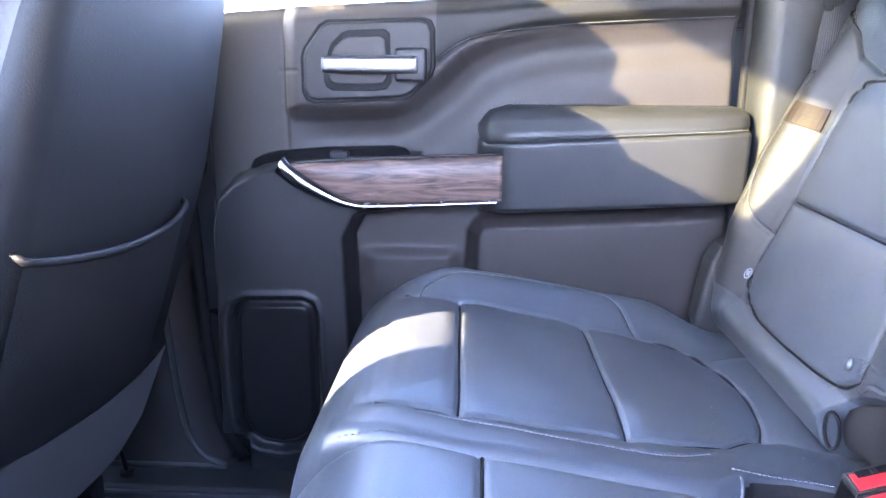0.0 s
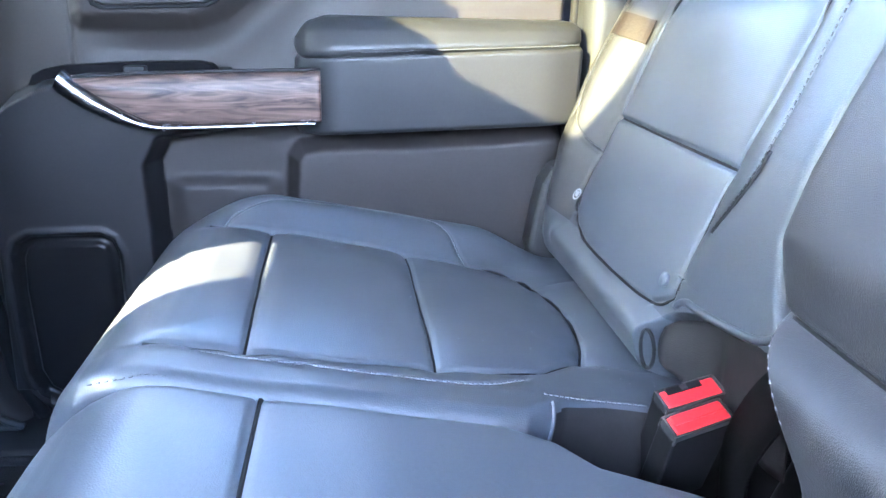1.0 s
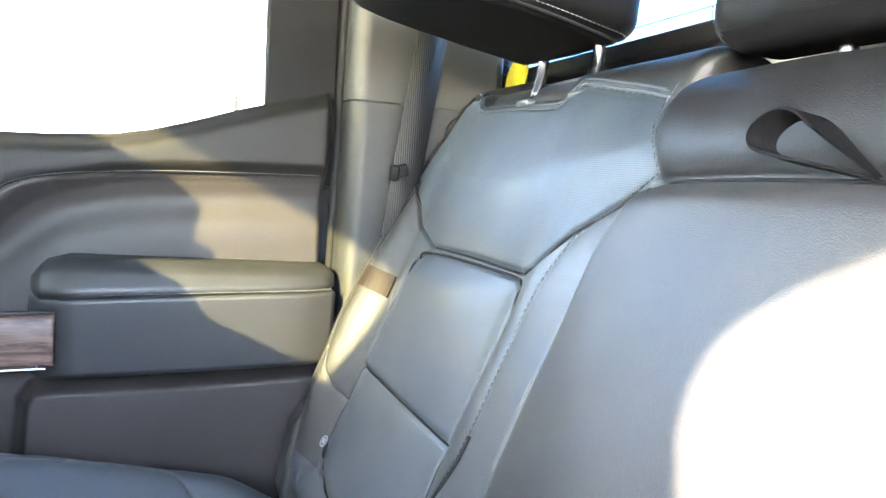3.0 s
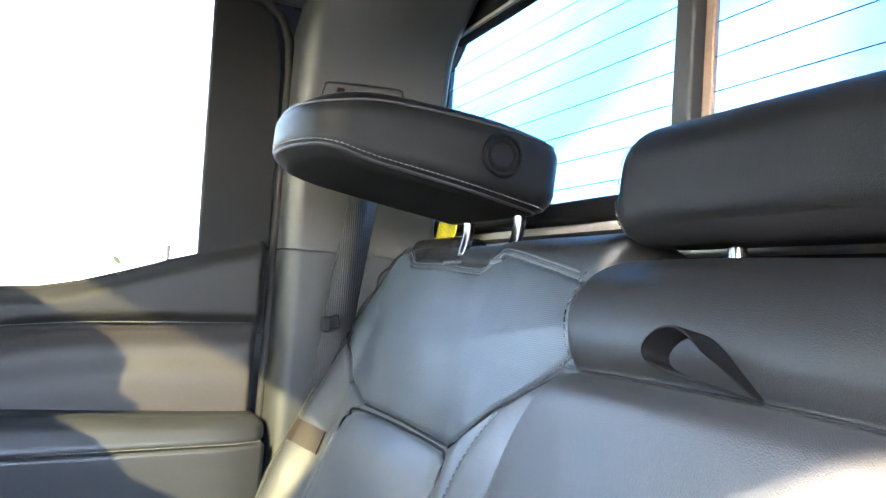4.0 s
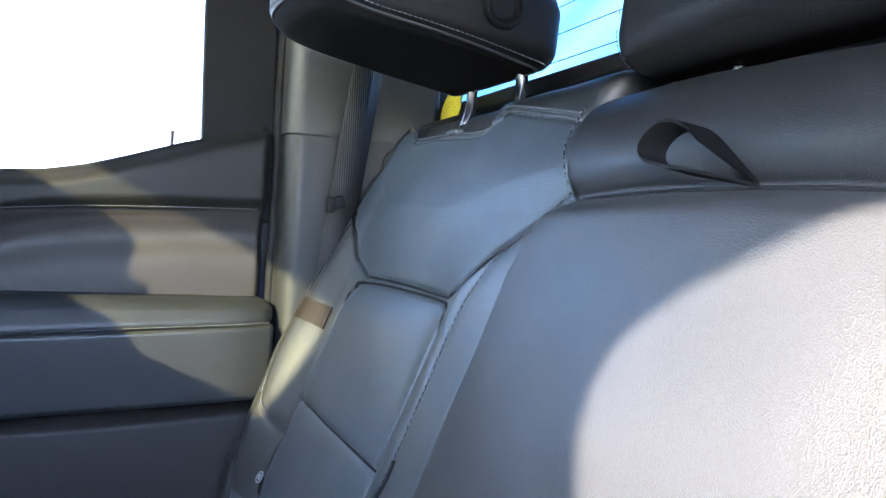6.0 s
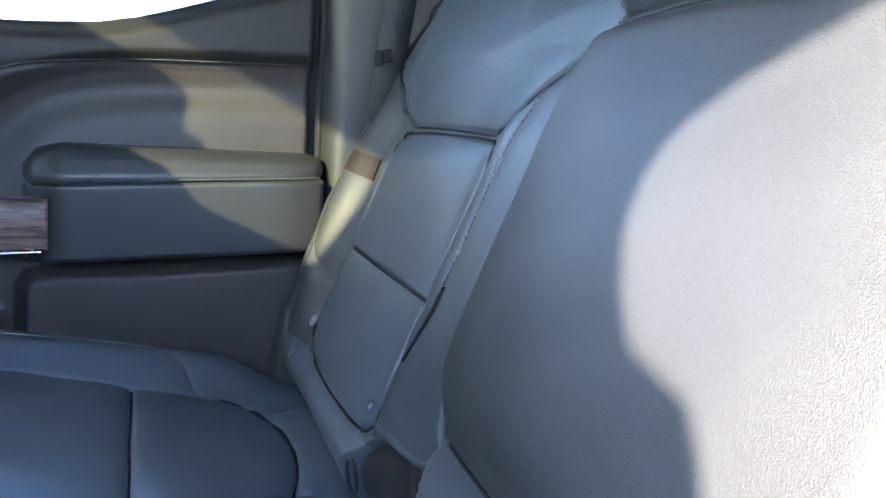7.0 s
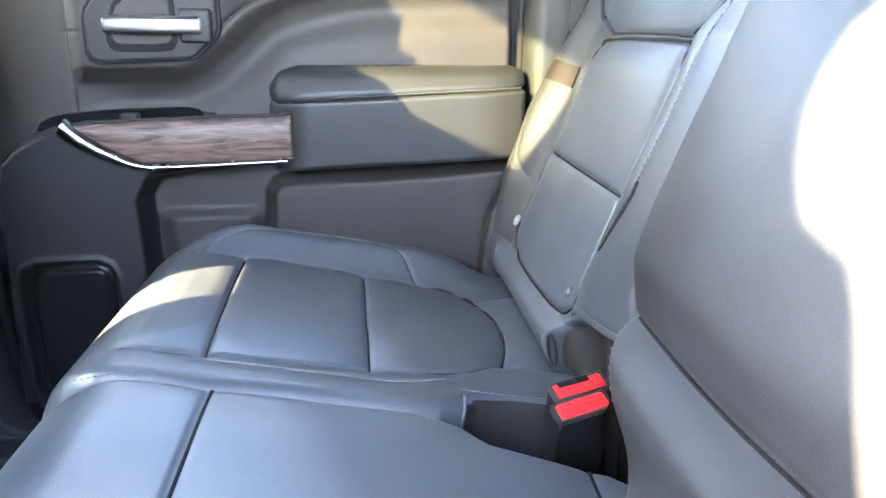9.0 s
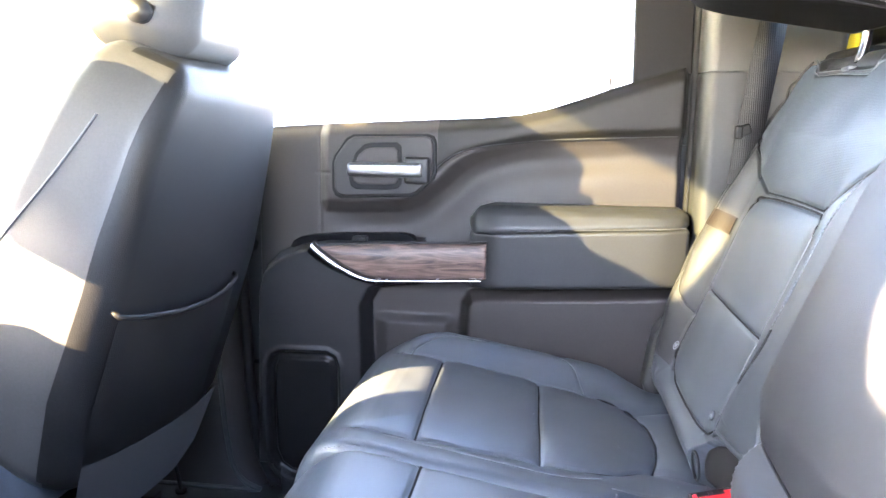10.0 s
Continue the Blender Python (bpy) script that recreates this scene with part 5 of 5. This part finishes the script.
folded_flap()
oval = [(0.452 - 0.004 * math.sin(a), 0.762 + 0.013 * math.cos(a), 0.414 + 0.019 * math.sin(a) - 0.010 * math.cos(a)) for a in np.linspace(0, 2 * math.pi, 30)]
tagged(place("anchor_loop", joined("anchor_loop", [tube(oval, 0.0020, 8, False)]), DIM_LEATHER), "small black plastic loop at the backrest foot", "loop")
v, f = tube(spline([(0.486, 0.640, 0.32), (0.480, 0.636, 0.38), (0.484, 0.622, 0.425), (0.494, 0.606, 0.460)], 0.008), 0, flat=(0.040, 0.003), up=(1, 0, 0.2))
tagged(place("folded_webbing", joined("folded_webbing", [(v, f)]), STRAP_WEB), "black belt webbing tucked behind the buckles", "webbing")
# added near-black block that stands in for the darkness of the well
block("well_dark_fill", (0.560, 0.60, 0.285), (0.030, 0.13, 0.215), 0.012, UNDER_CLOTH, mid_back, "black block added to darken the well", turn=(0, 14, 0))


# ---- head restraints ----
def post(name, foot, head, parent):
    p = spline([foot, ((foot[0] + head[0]) / 2 + 0.004, (foot[1] + head[1]) / 2, (foot[2] + head[2]) / 2), head], 0.006)
    return place(name, joined(name, [tube(p, 0.0065, 14)]), BRIGHT_CHROME, parent, "bright chrome post")


def far_restraint():
    ob = thing("head_restraint", (0.655, 0.88, 0.93), "black leather head restraint folded forward on chrome posts", "head restraint", "rear head restraints")
    cy = 0.885

    def form(v):
        v = v.copy()
        u = (v[:, 0] + 0.134) / 0.268  # 0 at the front
        v[:, 1] *= 0.80 + 0.20 * smoothstep(0.0, 0.7, u)
        v[:, 2] *= np.where(v[:, 2] > 0, 0.92 + 0.10 * np.sin(np.clip(u, 0, 1) * math.pi) - 0.10 * smoothstep(0.7, 1.0, u), 0.86)
        v[:, 2] += 0.014 * np.clip(1 - u, 0, 1) * smoothstep(0.03, -0.03, v[:, 2])
        nose = np.clip(1 - u / 0.28, 0, 1)
        v[:, 0] += 0.045 * (np.abs(v[:, 1]) / 0.112) ** 2.2 * nose
        v[:, 2] *= 1 - 0.22 * nose ** 2
        v[:, 2] -= 0.004 * smoothstep(-0.030, -0.046, v[:, 2]) * np.clip(1 - (v[:, 1] / 0.105) ** 2, 0, 1)
        return v
    v, f = rounded(0.134, 0.112, 0.046, 0.026, 6, 14)
    m = np.array(pose(0, 0, 0, 0, 4.2, 2.0).to_3x3())
    c = np.array([0.556, cy, 1.013])
    for name, mat, label in (("cover", RESTRAINT_SHADE, ""), ("underside", UNDER_CLOTH, "black textured lower face")):
        bm = bmesh.new()
        bv = [bm.verts.new(p) for p in v]
        for q in f:
            bm.faces.new([bv[i] for i in q])
        sgn = 1 if name == "underside" else -1
        bmesh.ops.bisect_plane(bm, geom=bm.verts[:] + bm.edges[:] + bm.faces[:], plane_co=(0, 0, -0.040), plane_no=(0.04 * sgn, 0, sgn), clear_outer=True)
        me = from_bm(name, bm)
        w = form(np.array([tuple(p.co) for p in me.vertices])) @ m.T + c
        me.vertices.foreach_set("co", w.ravel())
        me.update()
        place(name, me, mat, ob, label)

    def seam_at(height, slope, step):
        """A line round the padding at that height, and the way out of the surface there."""
        bm = bmesh.new()
        bv = [bm.verts.new(p) for p in v]
        for q in f:
            bm.faces.new([bv[i] for i in q])
        bmesh.ops.bisect_plane(bm, geom=bm.verts[:] + bm.edges[:] + bm.faces[:], plane_co=(0, 0, height), plane_no=(slope, 0, 1), clear_outer=True)
        rim = sorted((np.array(p.co) for p in bm.verts if p.is_boundary), key=lambda p: math.atan2(p[1], p[0]))
        bm.free()
        raw = np.array(rim + rim[:1])
        core = np.clip(raw, -np.array([0.108, 0.086, 0.020]), np.array([0.108, 0.086, 0.020]))
        out = (raw - core) / (np.linalg.norm(raw - core, axis=1)[:, None] + 1e-9)
        path = form(raw) @ m.T + c
        run = np.r_[0, np.cumsum(np.linalg.norm(np.diff(path, axis=0), axis=1))]
        at = np.arange(0, run[-1], step)
        pick = lambda k: np.stack([np.interp(at, run, k[:, i]) for i in range(3)], 1)
        return pick(path), pick(out @ m.T)
    # sewn edges round the lower and the upper face
    for height, slope, stitch in ((-0.040, 0.04, -0.0345), (0.036, 0.0, 0.0)):
        path, out = seam_at(height, slope, 0.006)
        place("piping", joined("piping", [tube(np.vstack([path, path[:2]]), 0.0017, 7, False)]), DARK_PLASTIC, ob)
        if stitch:
            path, out = seam_at(stitch, slope, 0.0052)
            stitches("stitching", path + out * 0.0007, ob, 0.0036, 0.0010)
    # release button on the side, with two fine grooves
    by = cy - 0.112
    for r1, y, mat, nm in ((0.0198, by - 0.0008, RUBBER, "button_ring"), (0.0132, by - 0.0022, RESTRAINT_SHADE, "release_button")):
        vv, ff = tube([(0.617, y + 0.012, 1.016), (0.617, y + 0.001, 1.016), (0.617, y, 1.016)], r1, 36)
        place(nm, mesh_of(nm, vv, ff, False), mat, ob)
    for r1 in (0.0200, 0.0136):
        place("button_groove", joined("button_groove", [tube([(0.617 + r1 * math.cos(a), by - 0.0020, 1.016 + r1 * math.sin(a)) for a in np.linspace(0, 2 * math.pi, 48)], 0.0025, 8, False)]), STRAP_WEB, ob)
    post("post", (0.662, 0.823, 0.922), (0.668, 0.823, 0.985), ob)
    post("post", (0.662, 0.943, 0.922), (0.668, 0.943, 0.985), ob)
    for y in (0.823, 0.943):
        block("post_collar", (0.656, y, 0.916), (0.012, 0.014, 0.004), 0.0035, SMOOTH_LEATHER, ob)
    return ob


far_restraint()


def middle_restraint(cy):
    ob = thing("head_restraint", (0.665, cy, 0.93), "wide black leather head restraint over the centre backrest", "head restraint", "rear head restraints")

    def form(v):
        v = v.copy()
        v[:, 0] += 0.10 * v[:, 2] + 0.15 * v[:, 1] ** 2
        return v
    v, f = rounded(0.046, 0.157, 0.047, 0.034, 6, 14)
    shape = form(v) + np.array([0.672, cy, 0.972])
    heights = [v[list(face), 2].mean() for face in f]
    place("cover", mesh_of("cover", shape, [face for face, h in zip(f, heights) if h > -0.034]), RESTRAINT_SHADE, ob)
    # black cloth below also stands in for the shadow over the roll
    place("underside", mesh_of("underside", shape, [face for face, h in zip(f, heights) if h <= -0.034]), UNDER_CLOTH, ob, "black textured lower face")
    ring = []
    for a in np.linspace(math.radians(20), math.radians(250), 34):
        p = np.array([[0.012 * np.sign(math.cos(a)) + 0.0302 * math.cos(a), 0.1420, 0.0115 * np.sign(math.sin(a)) + 0.0302 * math.sin(a)]])
        ring.append((form(p) + np.array([0.672, cy, 0.972]))[0])
    stitches("stitching", np.array(ring), ob, 0.004, 0.001, DARK_THREAD)
    for y in (cy + 0.06, cy - 0.06):
        post("post", (0.668, y, 0.875), (0.676, y, 0.94), ob)
        block("post_collar", (0.664, y, 0.892), (0.016, 0.018, 0.004), 0.003, RUBBER, ob)
    return ob


middle_restraint(MID_Y)


# ---- belt, tether ----
def seat_belt():
    ob = thing("seat_belt", (0.60, 1.16, 0.80), "black seat belt webbing running down beside the backrest", "seat belt")
    p = spline([(0.628, 1.180, 1.10), (0.614, 1.172, 1.04), (0.599, 1.160, 0.955), (0.586, 1.152, 0.87), (0.580, 1.149, 0.825), (0.572, 1.15, 0.74)], 0.02)
    v, f = tube(p, 0, flat=(0.050, 0.0016), up=(-0.3, 0.92, 0.1))
    place("webbing", joined("webbing", [(v, f)]), BELT_WEB, ob)
    block("belt_guide", (0.568, 1.145, 0.830), (0.012, 0.006, 0.009), 0.004, RUBBER, ob, "black plastic belt clip", turn=(0, -18, 0))
    block("clip_end", (0.560, 1.141, 0.827), (0.006, 0.006, 0.011), 0.004, RUBBER, ob)


seat_belt()
p = spline([(0.712, 1.106, 0.925), (0.714, 1.111, 0.95), (0.720, 1.116, 0.985), (0.735, 1.122, 1.02)], 0.006)
v, f = tube(p, 0, flat=(0.066, 0.0018), up=(1, 0, 0))
tagged(place("tether_strap", joined("tether_strap", [(v, f)]), YELLOW_WEB), "bright yellow woven tether strap behind the backrest", "strap")
tagged(block("latch_cover", (0.725, 1.12, 0.938), (0.03, 0.075, 0.020), 0.015, RUBBER), "black latch cover behind the rear backrest", "cover")


# ---- front seats ----
def front_seat(name, cy, label, dx=0.0, lift=0.0, low=0.240, top=(0.258, 0.245, 0.200), head_x=-0.272):
    """Seen from behind: recline, map pocket, backing flap, head restraint. Built for the passenger's side."""
    seat = thing(name, (-0.55, cy, FLOOR_Z), label, "seat", "front seats")
    sgn = 1 if cy > MID_Y else -1

    def body(v):
        v = v.copy()
        t = (v[:, 2] + 0.305) / 0.61
        half = np.interp(t, [0, 0.25, 0.6, 0.85, 1.0], [low - 0.01, low + 0.012, *top]) / 0.25
        v[:, 1] *= half
        v[:, 0] += 0.025 * (1 - (v[:, 1] / 0.25) ** 2) * (v[:, 0] > 0)
        v[:, 0] *= np.interp(t, [0, 0.5, 1.0], [1.35, 1.15, 0.66])
        return v
    v, f = rounded(0.090, 0.250, 0.305, 0.040, 6, 14)
    m = np.array(pose(0, 0, 0, 0, 21.8, 0).to_3x3())
    c = np.array([-0.385 + dx, cy, 0.640 + lift])
    w = body(v) @ m.T + c
    f = np.array(f)
    fx = v[f].mean(1)
    side = (np.abs(fx[:, 1]) > 0.235) & (fx[:, 0] < 0.062)
    front = (fx[:, 0] < -0.02) & ~side
    for nm, pick in (("backrest", ~side & ~front), ("side_bolster", side & (fx[:, 1] > 0)), ("side_bolster", side & (fx[:, 1] < 0)), ("front_cover", front)):
        use, ff = np.unique(f[pick], return_inverse=True)
        place(nm, mesh_of(nm, w[use], ff.reshape(-1, 4).tolist()), BACK_VINYL if nm == "backrest" else FRONT_LEATHER, seat)
    seam = np.array([(0.26 * z - 0.056, -sgn * 0.2505, z) for z in np.linspace(0.215, 0.02, 20)])
    place("seam", joined("seam", [tube(body(seam) @ m.T + c, 0.0018, 8)]), SMOOTH_LEATHER, seat)

    def on_back(u, h, lift):
        p = np.array([[0.090, u, h]])
        t = (h + 0.305) / 0.61
        p[0, 0] += 0.025 * (1 - (u / 0.25) ** 2) * 1.0
        p[0, 0] = p[0, 0] * np.interp(t, [0, 0.5, 1.0], [1.35, 1.15, 0.66]) + lift
        p[0, 1] = u * np.interp(t, [0, 0.25, 0.6, 0.85, 1.0], [low - 0.01, low + 0.012, *top]) / 0.25
        return (p @ m.T + c)[0]
    # map pocket: a sheet that stands off the back, with a rolled rim
    us, hs = np.linspace(-0.225, 0.095, 30), np.linspace(-0.30, -0.012, 20)

    def pouch(u, h):
        k = math.cos((u + 0.065) / 0.16 * math.pi / 2)
        return on_back(u * sgn, h - (0.005 + 0.006 * k) * float(smoothstep(-0.2, -0.012, np.array(h))), 0.004 + 0.016 * max(k, 0) ** 0.5 * float(smoothstep(-0.30, -0.08, np.array(h))))
    P = np.array([[pouch(u, h) for h in hs] for u in us])
    ids = np.arange(600).reshape(30, 20)
    ff = [[ids[i, j], ids[i + 1, j], ids[i + 1, j + 1], ids[i, j + 1]] for i in range(29) for j in range(19)]
    pk = place("map_pocket", mesh_of("map_pocket", P.reshape(-1, 3), ff), BACK_VINYL, seat, "black map pocket")
    place("pocket_rim", joined("pocket_rim", [tube(np.vstack([on_back(-0.226 * sgn, -0.013, -0.012)[None], P[:, -1], on_back(0.096 * sgn, -0.013, -0.012)[None]]), 0.0042, 10)]), BACK_VINYL, pk)
    # backing flap below
    us, hs = np.linspace(-0.245, 0.115, 24), np.linspace(0, 1, 8)

    def hang(u, k):
        foot = np.interp(u, [-0.245, -0.10, 0.02, 0.085, 0.115], [-0.352, -0.350, -0.345, -0.318, -0.232])
        h = -0.226 + (foot + 0.226) * k
        return on_back(u * sgn, max(h, -0.30), 0.020) + min(0, h + 0.30) * np.array([0.371, 0, 0.928])
    P = np.array([[hang(u, k) for k in hs] for u in us])
    ids = np.arange(24 * 8).reshape(24, 8)
    ff = [[ids[i, j], ids[i, j + 1], ids[i + 1, j + 1], ids[i + 1, j]] for i in range(23) for j in range(7)]
    place("backing_flap", mesh_of("backing_flap", P.reshape(-1, 3), ff), FLAP_CLOTH, seat, "grey cloth backing flap")
    # added lump hidden by the backrest; it keeps sun off the door's front
    block("outer_sun_block", (-0.455 + dx, cy + sgn * 0.165, 0.80 + lift), (0.075, 0.055, 0.15), 0.04, LEATHER, seat, turn=(0, 12, 0))
    block("seat_cushion", (-0.70 + dx, cy, 0.36 + lift), (0.27, 0.245, 0.075), 0.05, LEATHER, seat, turn=(0, 6, 0), seg=4, inner=4)
    block("seat_frame", (-0.74 + dx, cy, 0.20 + lift / 2), (0.24, 0.19, 0.09 + lift / 2), 0.02, DARK_PLASTIC, seat)
    for y in (cy - 0.19, cy + 0.19):
        block("seat_rail", (-0.78 + dx, y, 0.085), (0.30, 0.018, 0.024), 0.004, DARK_PLASTIC, seat)

    # head restraint
    def head(v):
        v = v.copy()
        t = (v[:, 2] + 0.068) / 0.136
        v[:, 1] *= np.interp(t, [0, 0.3, 0.8, 1], [0.95, 1.0, 0.92, 0.72])
        v[:, 1] *= np.interp(v[:, 0], [-0.075, 0.0, 0.075], [1.0, 0.93, 0.68])
        return v
    hv, hf = rounded(0.075, 0.150, 0.067, 0.045, 6, 8)
    rest = place("head_restraint", mesh_of("head_restraint", head(hv) @ np.array(pose(0, 0, 0, 0, 8, 0).to_3x3()).T + np.array([head_x + dx, cy, 0.989 + lift]), hf), FRONT_LEATHER, seat)
    for y in (cy - 0.06, cy + 0.06):
        place("post", joined("post", [tube(np.linspace((head_x + 0.010 + dx, y, 0.88 + lift), (head_x + 0.020 + dx, y, 0.96 + lift), 5), 0.006, 12)]), BRIGHT_CHROME, rest)
    by = cy - sgn * 0.1425
    place("release_button", joined("release_button", [tube([(head_x + 0.014 + dx, by + sgn * 0.01, 0.975 + lift), (head_x + 0.014 + dx, by - sgn * 0.004, 0.975 + lift)], 0.016, 24)]), DARK_PLASTIC, rest)
    return seat


front_seat("passenger_seat", 0.940, "black leather front seat with map pocket on its back", low=0.250, top=(0.250, 0.222, 0.170), head_x=-0.302)
front_seat("driver_seat", 2 * MID_Y - 0.930, "black leather front seat beside the closed window", -0.27, 0.13, 0.185)


def centre_front():
    # unseen blocks added here to shade the lower armrest and far backrest
    ob = thing("front_centre_sun_block", (-0.56, 0.40, FLOOR_Z), "unseen black block added between the front seats to stop sun", "seat", "front seats")
    block("backrest", (-0.555, 0.41, 0.888), (0.035, 0.165, 0.137), 0.03, LEATHER, ob, seg=4)
    block("seat_base", (-0.74, 0.40, 0.365), (0.16, 0.14, 0.305), 0.03, LEATHER, ob)


centre_front()
# hinge cable and hook by the sill
tagged(place("release_cable", joined("release_cable", [tube(spline([(-0.47, 1.165, 0.26), (-0.475, 1.175, 0.20), (-0.47, 1.19, 0.13), (-0.468, 1.20, 0.082)], 0.01), 0.004, 8), tube([(-0.468, 1.20, 0.078), (-0.468, 1.20, 0.086)], 0.012, 12)]), RUBBER), "thin black cable running down to the sill plate", "cable")


def lint():
    """Pale specks of lint on the cushion and the backrest's foot."""
    rnd = random.Random(12)
    pieces = []
    for pad, n, a0, a1, y0, y1 in ((cush_pad, 16, 0.10, 0.50, 0.74, 1.05), (cush_pad, 24, 0.40, 0.51, 0.74, 1.02), (far_pad, 4, 0.46, 0.54, 0.80, 1.05)):
        for _ in range(n):
            at = pad.spot(np.array(rnd.uniform(a0, a1)), np.array(rnd.uniform(y0, y1)), 0.0003)
            s = rnd.uniform(0.00018, 0.0004)
            v, f = rounded(s, s * rnd.uniform(1, 3), s * 0.8, s * 0.5, 1, 1)
            m = np.array(pose(0, 0, 0, rnd.uniform(0, 90), rnd.uniform(0, 90), rnd.uniform(0, 180)).to_3x3())
            pieces.append((v @ m.T + at, f))
    tagged(place("lint", joined("lint", pieces), WHITE_PRINT), "scattered pale lint specks on the black leather", "lint", kind="stuff")


lint()


def floor_mat():
    ob = thing("floor_mat", (-0.18, 0.90, FLOOR_Z), "black rubber floor mat with moulded diagonal ribs", "floor mat")
    block("base", (-0.24, 0.905, FLOOR_Z + 0.006), (0.29, 0.245, 0.005), 0.004, CARPET, ob)
    block("rim", (-0.24, 1.148, FLOOR_Z + 0.011), (0.29, 0.006, 0.011), 0.005, CARPET, ob)
    for i in range(20):
        for j, sgn in ((0, 1), (1, -1), (2, 1), (3, -1)):
            x, y = -0.515 + 0.029 * i, 0.735 + 0.107 * j
            block("rib", (x, y, FLOOR_Z + 0.0125), (0.004, 0.050, 0.0025), 0.002, CARPET, ob, turn=(0, 0, 28 * sgn), seg=1, inner=1)


floor_mat()


# ---- outside ----
def outdoors():
    me = mesh_of("ground", [(-600, -600, -0.62), (600, -600, -0.62), (600, 600, -0.62), (-600, 600, -0.62)], [[0, 1, 2, 3]], False)
    tagged(place("ground", me, DESERT), "pale sandy ground stretching to the horizon", "ground", kind="structure")

    def house(at, size, label):
        ob = thing("house", at, label, "house")
        x, y, z = at
        w, d, h = size
        block("wall", (x, y, z + h / 2), (w / 2, d / 2, h / 2), 0.03, STUCCO, ob)
        roof = [(-w / 2 - 0.4, h), (w / 2 + 0.4, h), (w * 0.1, h + w * 0.26), (-w * 0.1, h + w * 0.26)]
        bm = bmesh.new()
        for yy in (-d / 2 - 0.4, d / 2 + 0.4):
            for a, b in roof:
                bm.verts.new((x + a, y + yy, z + b))
        bm.verts.ensure_lookup_table()
        vs = bm.verts
        for k in range(4):
            bm.faces.new([vs[k], vs[(k + 1) % 4], vs[4 + (k + 1) % 4], vs[4 + k]])
        bm.faces.new([vs[k] for k in (3, 2, 1, 0)])
        bm.faces.new([vs[k] for k in (4, 5, 6, 7)])
        place("roof", from_bm("roof", bm, False), ROOF_TILE, ob)
        for k in (-0.3, 0.05, 0.33):
            block("window", (x + w * k, y - d / 2 - 0.02, z + 1.5), (0.5, 0.05, 0.6), 0.01, RUBBER, ob)

    house((4.5, 34, -0.62), (14, 9, 3.0), "pale stucco house with a low pitched roof")
    house((-18, 40, -0.62), (13, 9, 2.8), "pale stucco house behind a bare yard")

    def tree(at, h, seed):
        rnd = random.Random(seed)
        ob = thing("tree", at, "small dusty green desert tree with bare trunk", "tree", "trees outside")
        base = np.array(at)
        limbs = [tube(spline([base, base + (0.1, 0.05, h * 0.25), base + (0.05, 0.1, h * 0.5)], 0.2), 0.11, 8)]
        tips = []
        for k in range(9):
            a = rnd.uniform(0, 6.28)
            tip = base + np.array([math.cos(a) * h * 0.3, math.sin(a) * h * 0.3, h * rnd.uniform(0.6, 1.0)])
            limbs.append(tube(spline([base + (0.05, 0.1, h * 0.45), (base + (0.05, 0.1, h * 0.45) + tip) / 2 + (0, 0, 0.2), tip], 0.25), 0.04, 6))
            tips.append(tip)
        place("trunk", joined("trunk", limbs), BARK, ob)
        v, f = [], []
        for tip in tips:
            for _ in range(220):
                c = tip + np.array([rnd.gauss(0, h * 0.11), rnd.gauss(0, h * 0.11), rnd.gauss(0, h * 0.08)])
                s = rnd.uniform(0.06, 0.14)
                d1 = np.array([rnd.gauss(0, 1), rnd.gauss(0, 1), rnd.gauss(0, 1)])
                d2 = np.cross(d1, [rnd.gauss(0, 1), rnd.gauss(0, 1), rnd.gauss(0, 1)])
                d1, d2 = d1 / np.linalg.norm(d1) * s, d2 / np.linalg.norm(d2) * s * 0.5
                n = len(v)
                v += [c - d1, c - d2, c + d1, c + d2]
                f.append([n, n + 1, n + 2, n + 3])
        place("crown", mesh_of("crown", v, f, False), LEAVES, ob)

    tree((-4.4, 27, -0.62), 4.5, 3)
    tree((0.6, 25, -0.62), 2.6, 5)
    tree((-9.5, 33, -0.62), 5.0, 8)
    sign = thing("red_sign", (-0.55, 6.0, -0.62), "small faded red sign on a metal post", "sign")
    block("board", (-0.55, 6.0, 1.09), (0.10, 0.012, 0.045), 0.006, RED_PAINT, sign)
    block("post", (-0.55, 6.03, 0.2), (0.02, 0.02, 0.82), 0.005, BARK, sign)


outdoors()
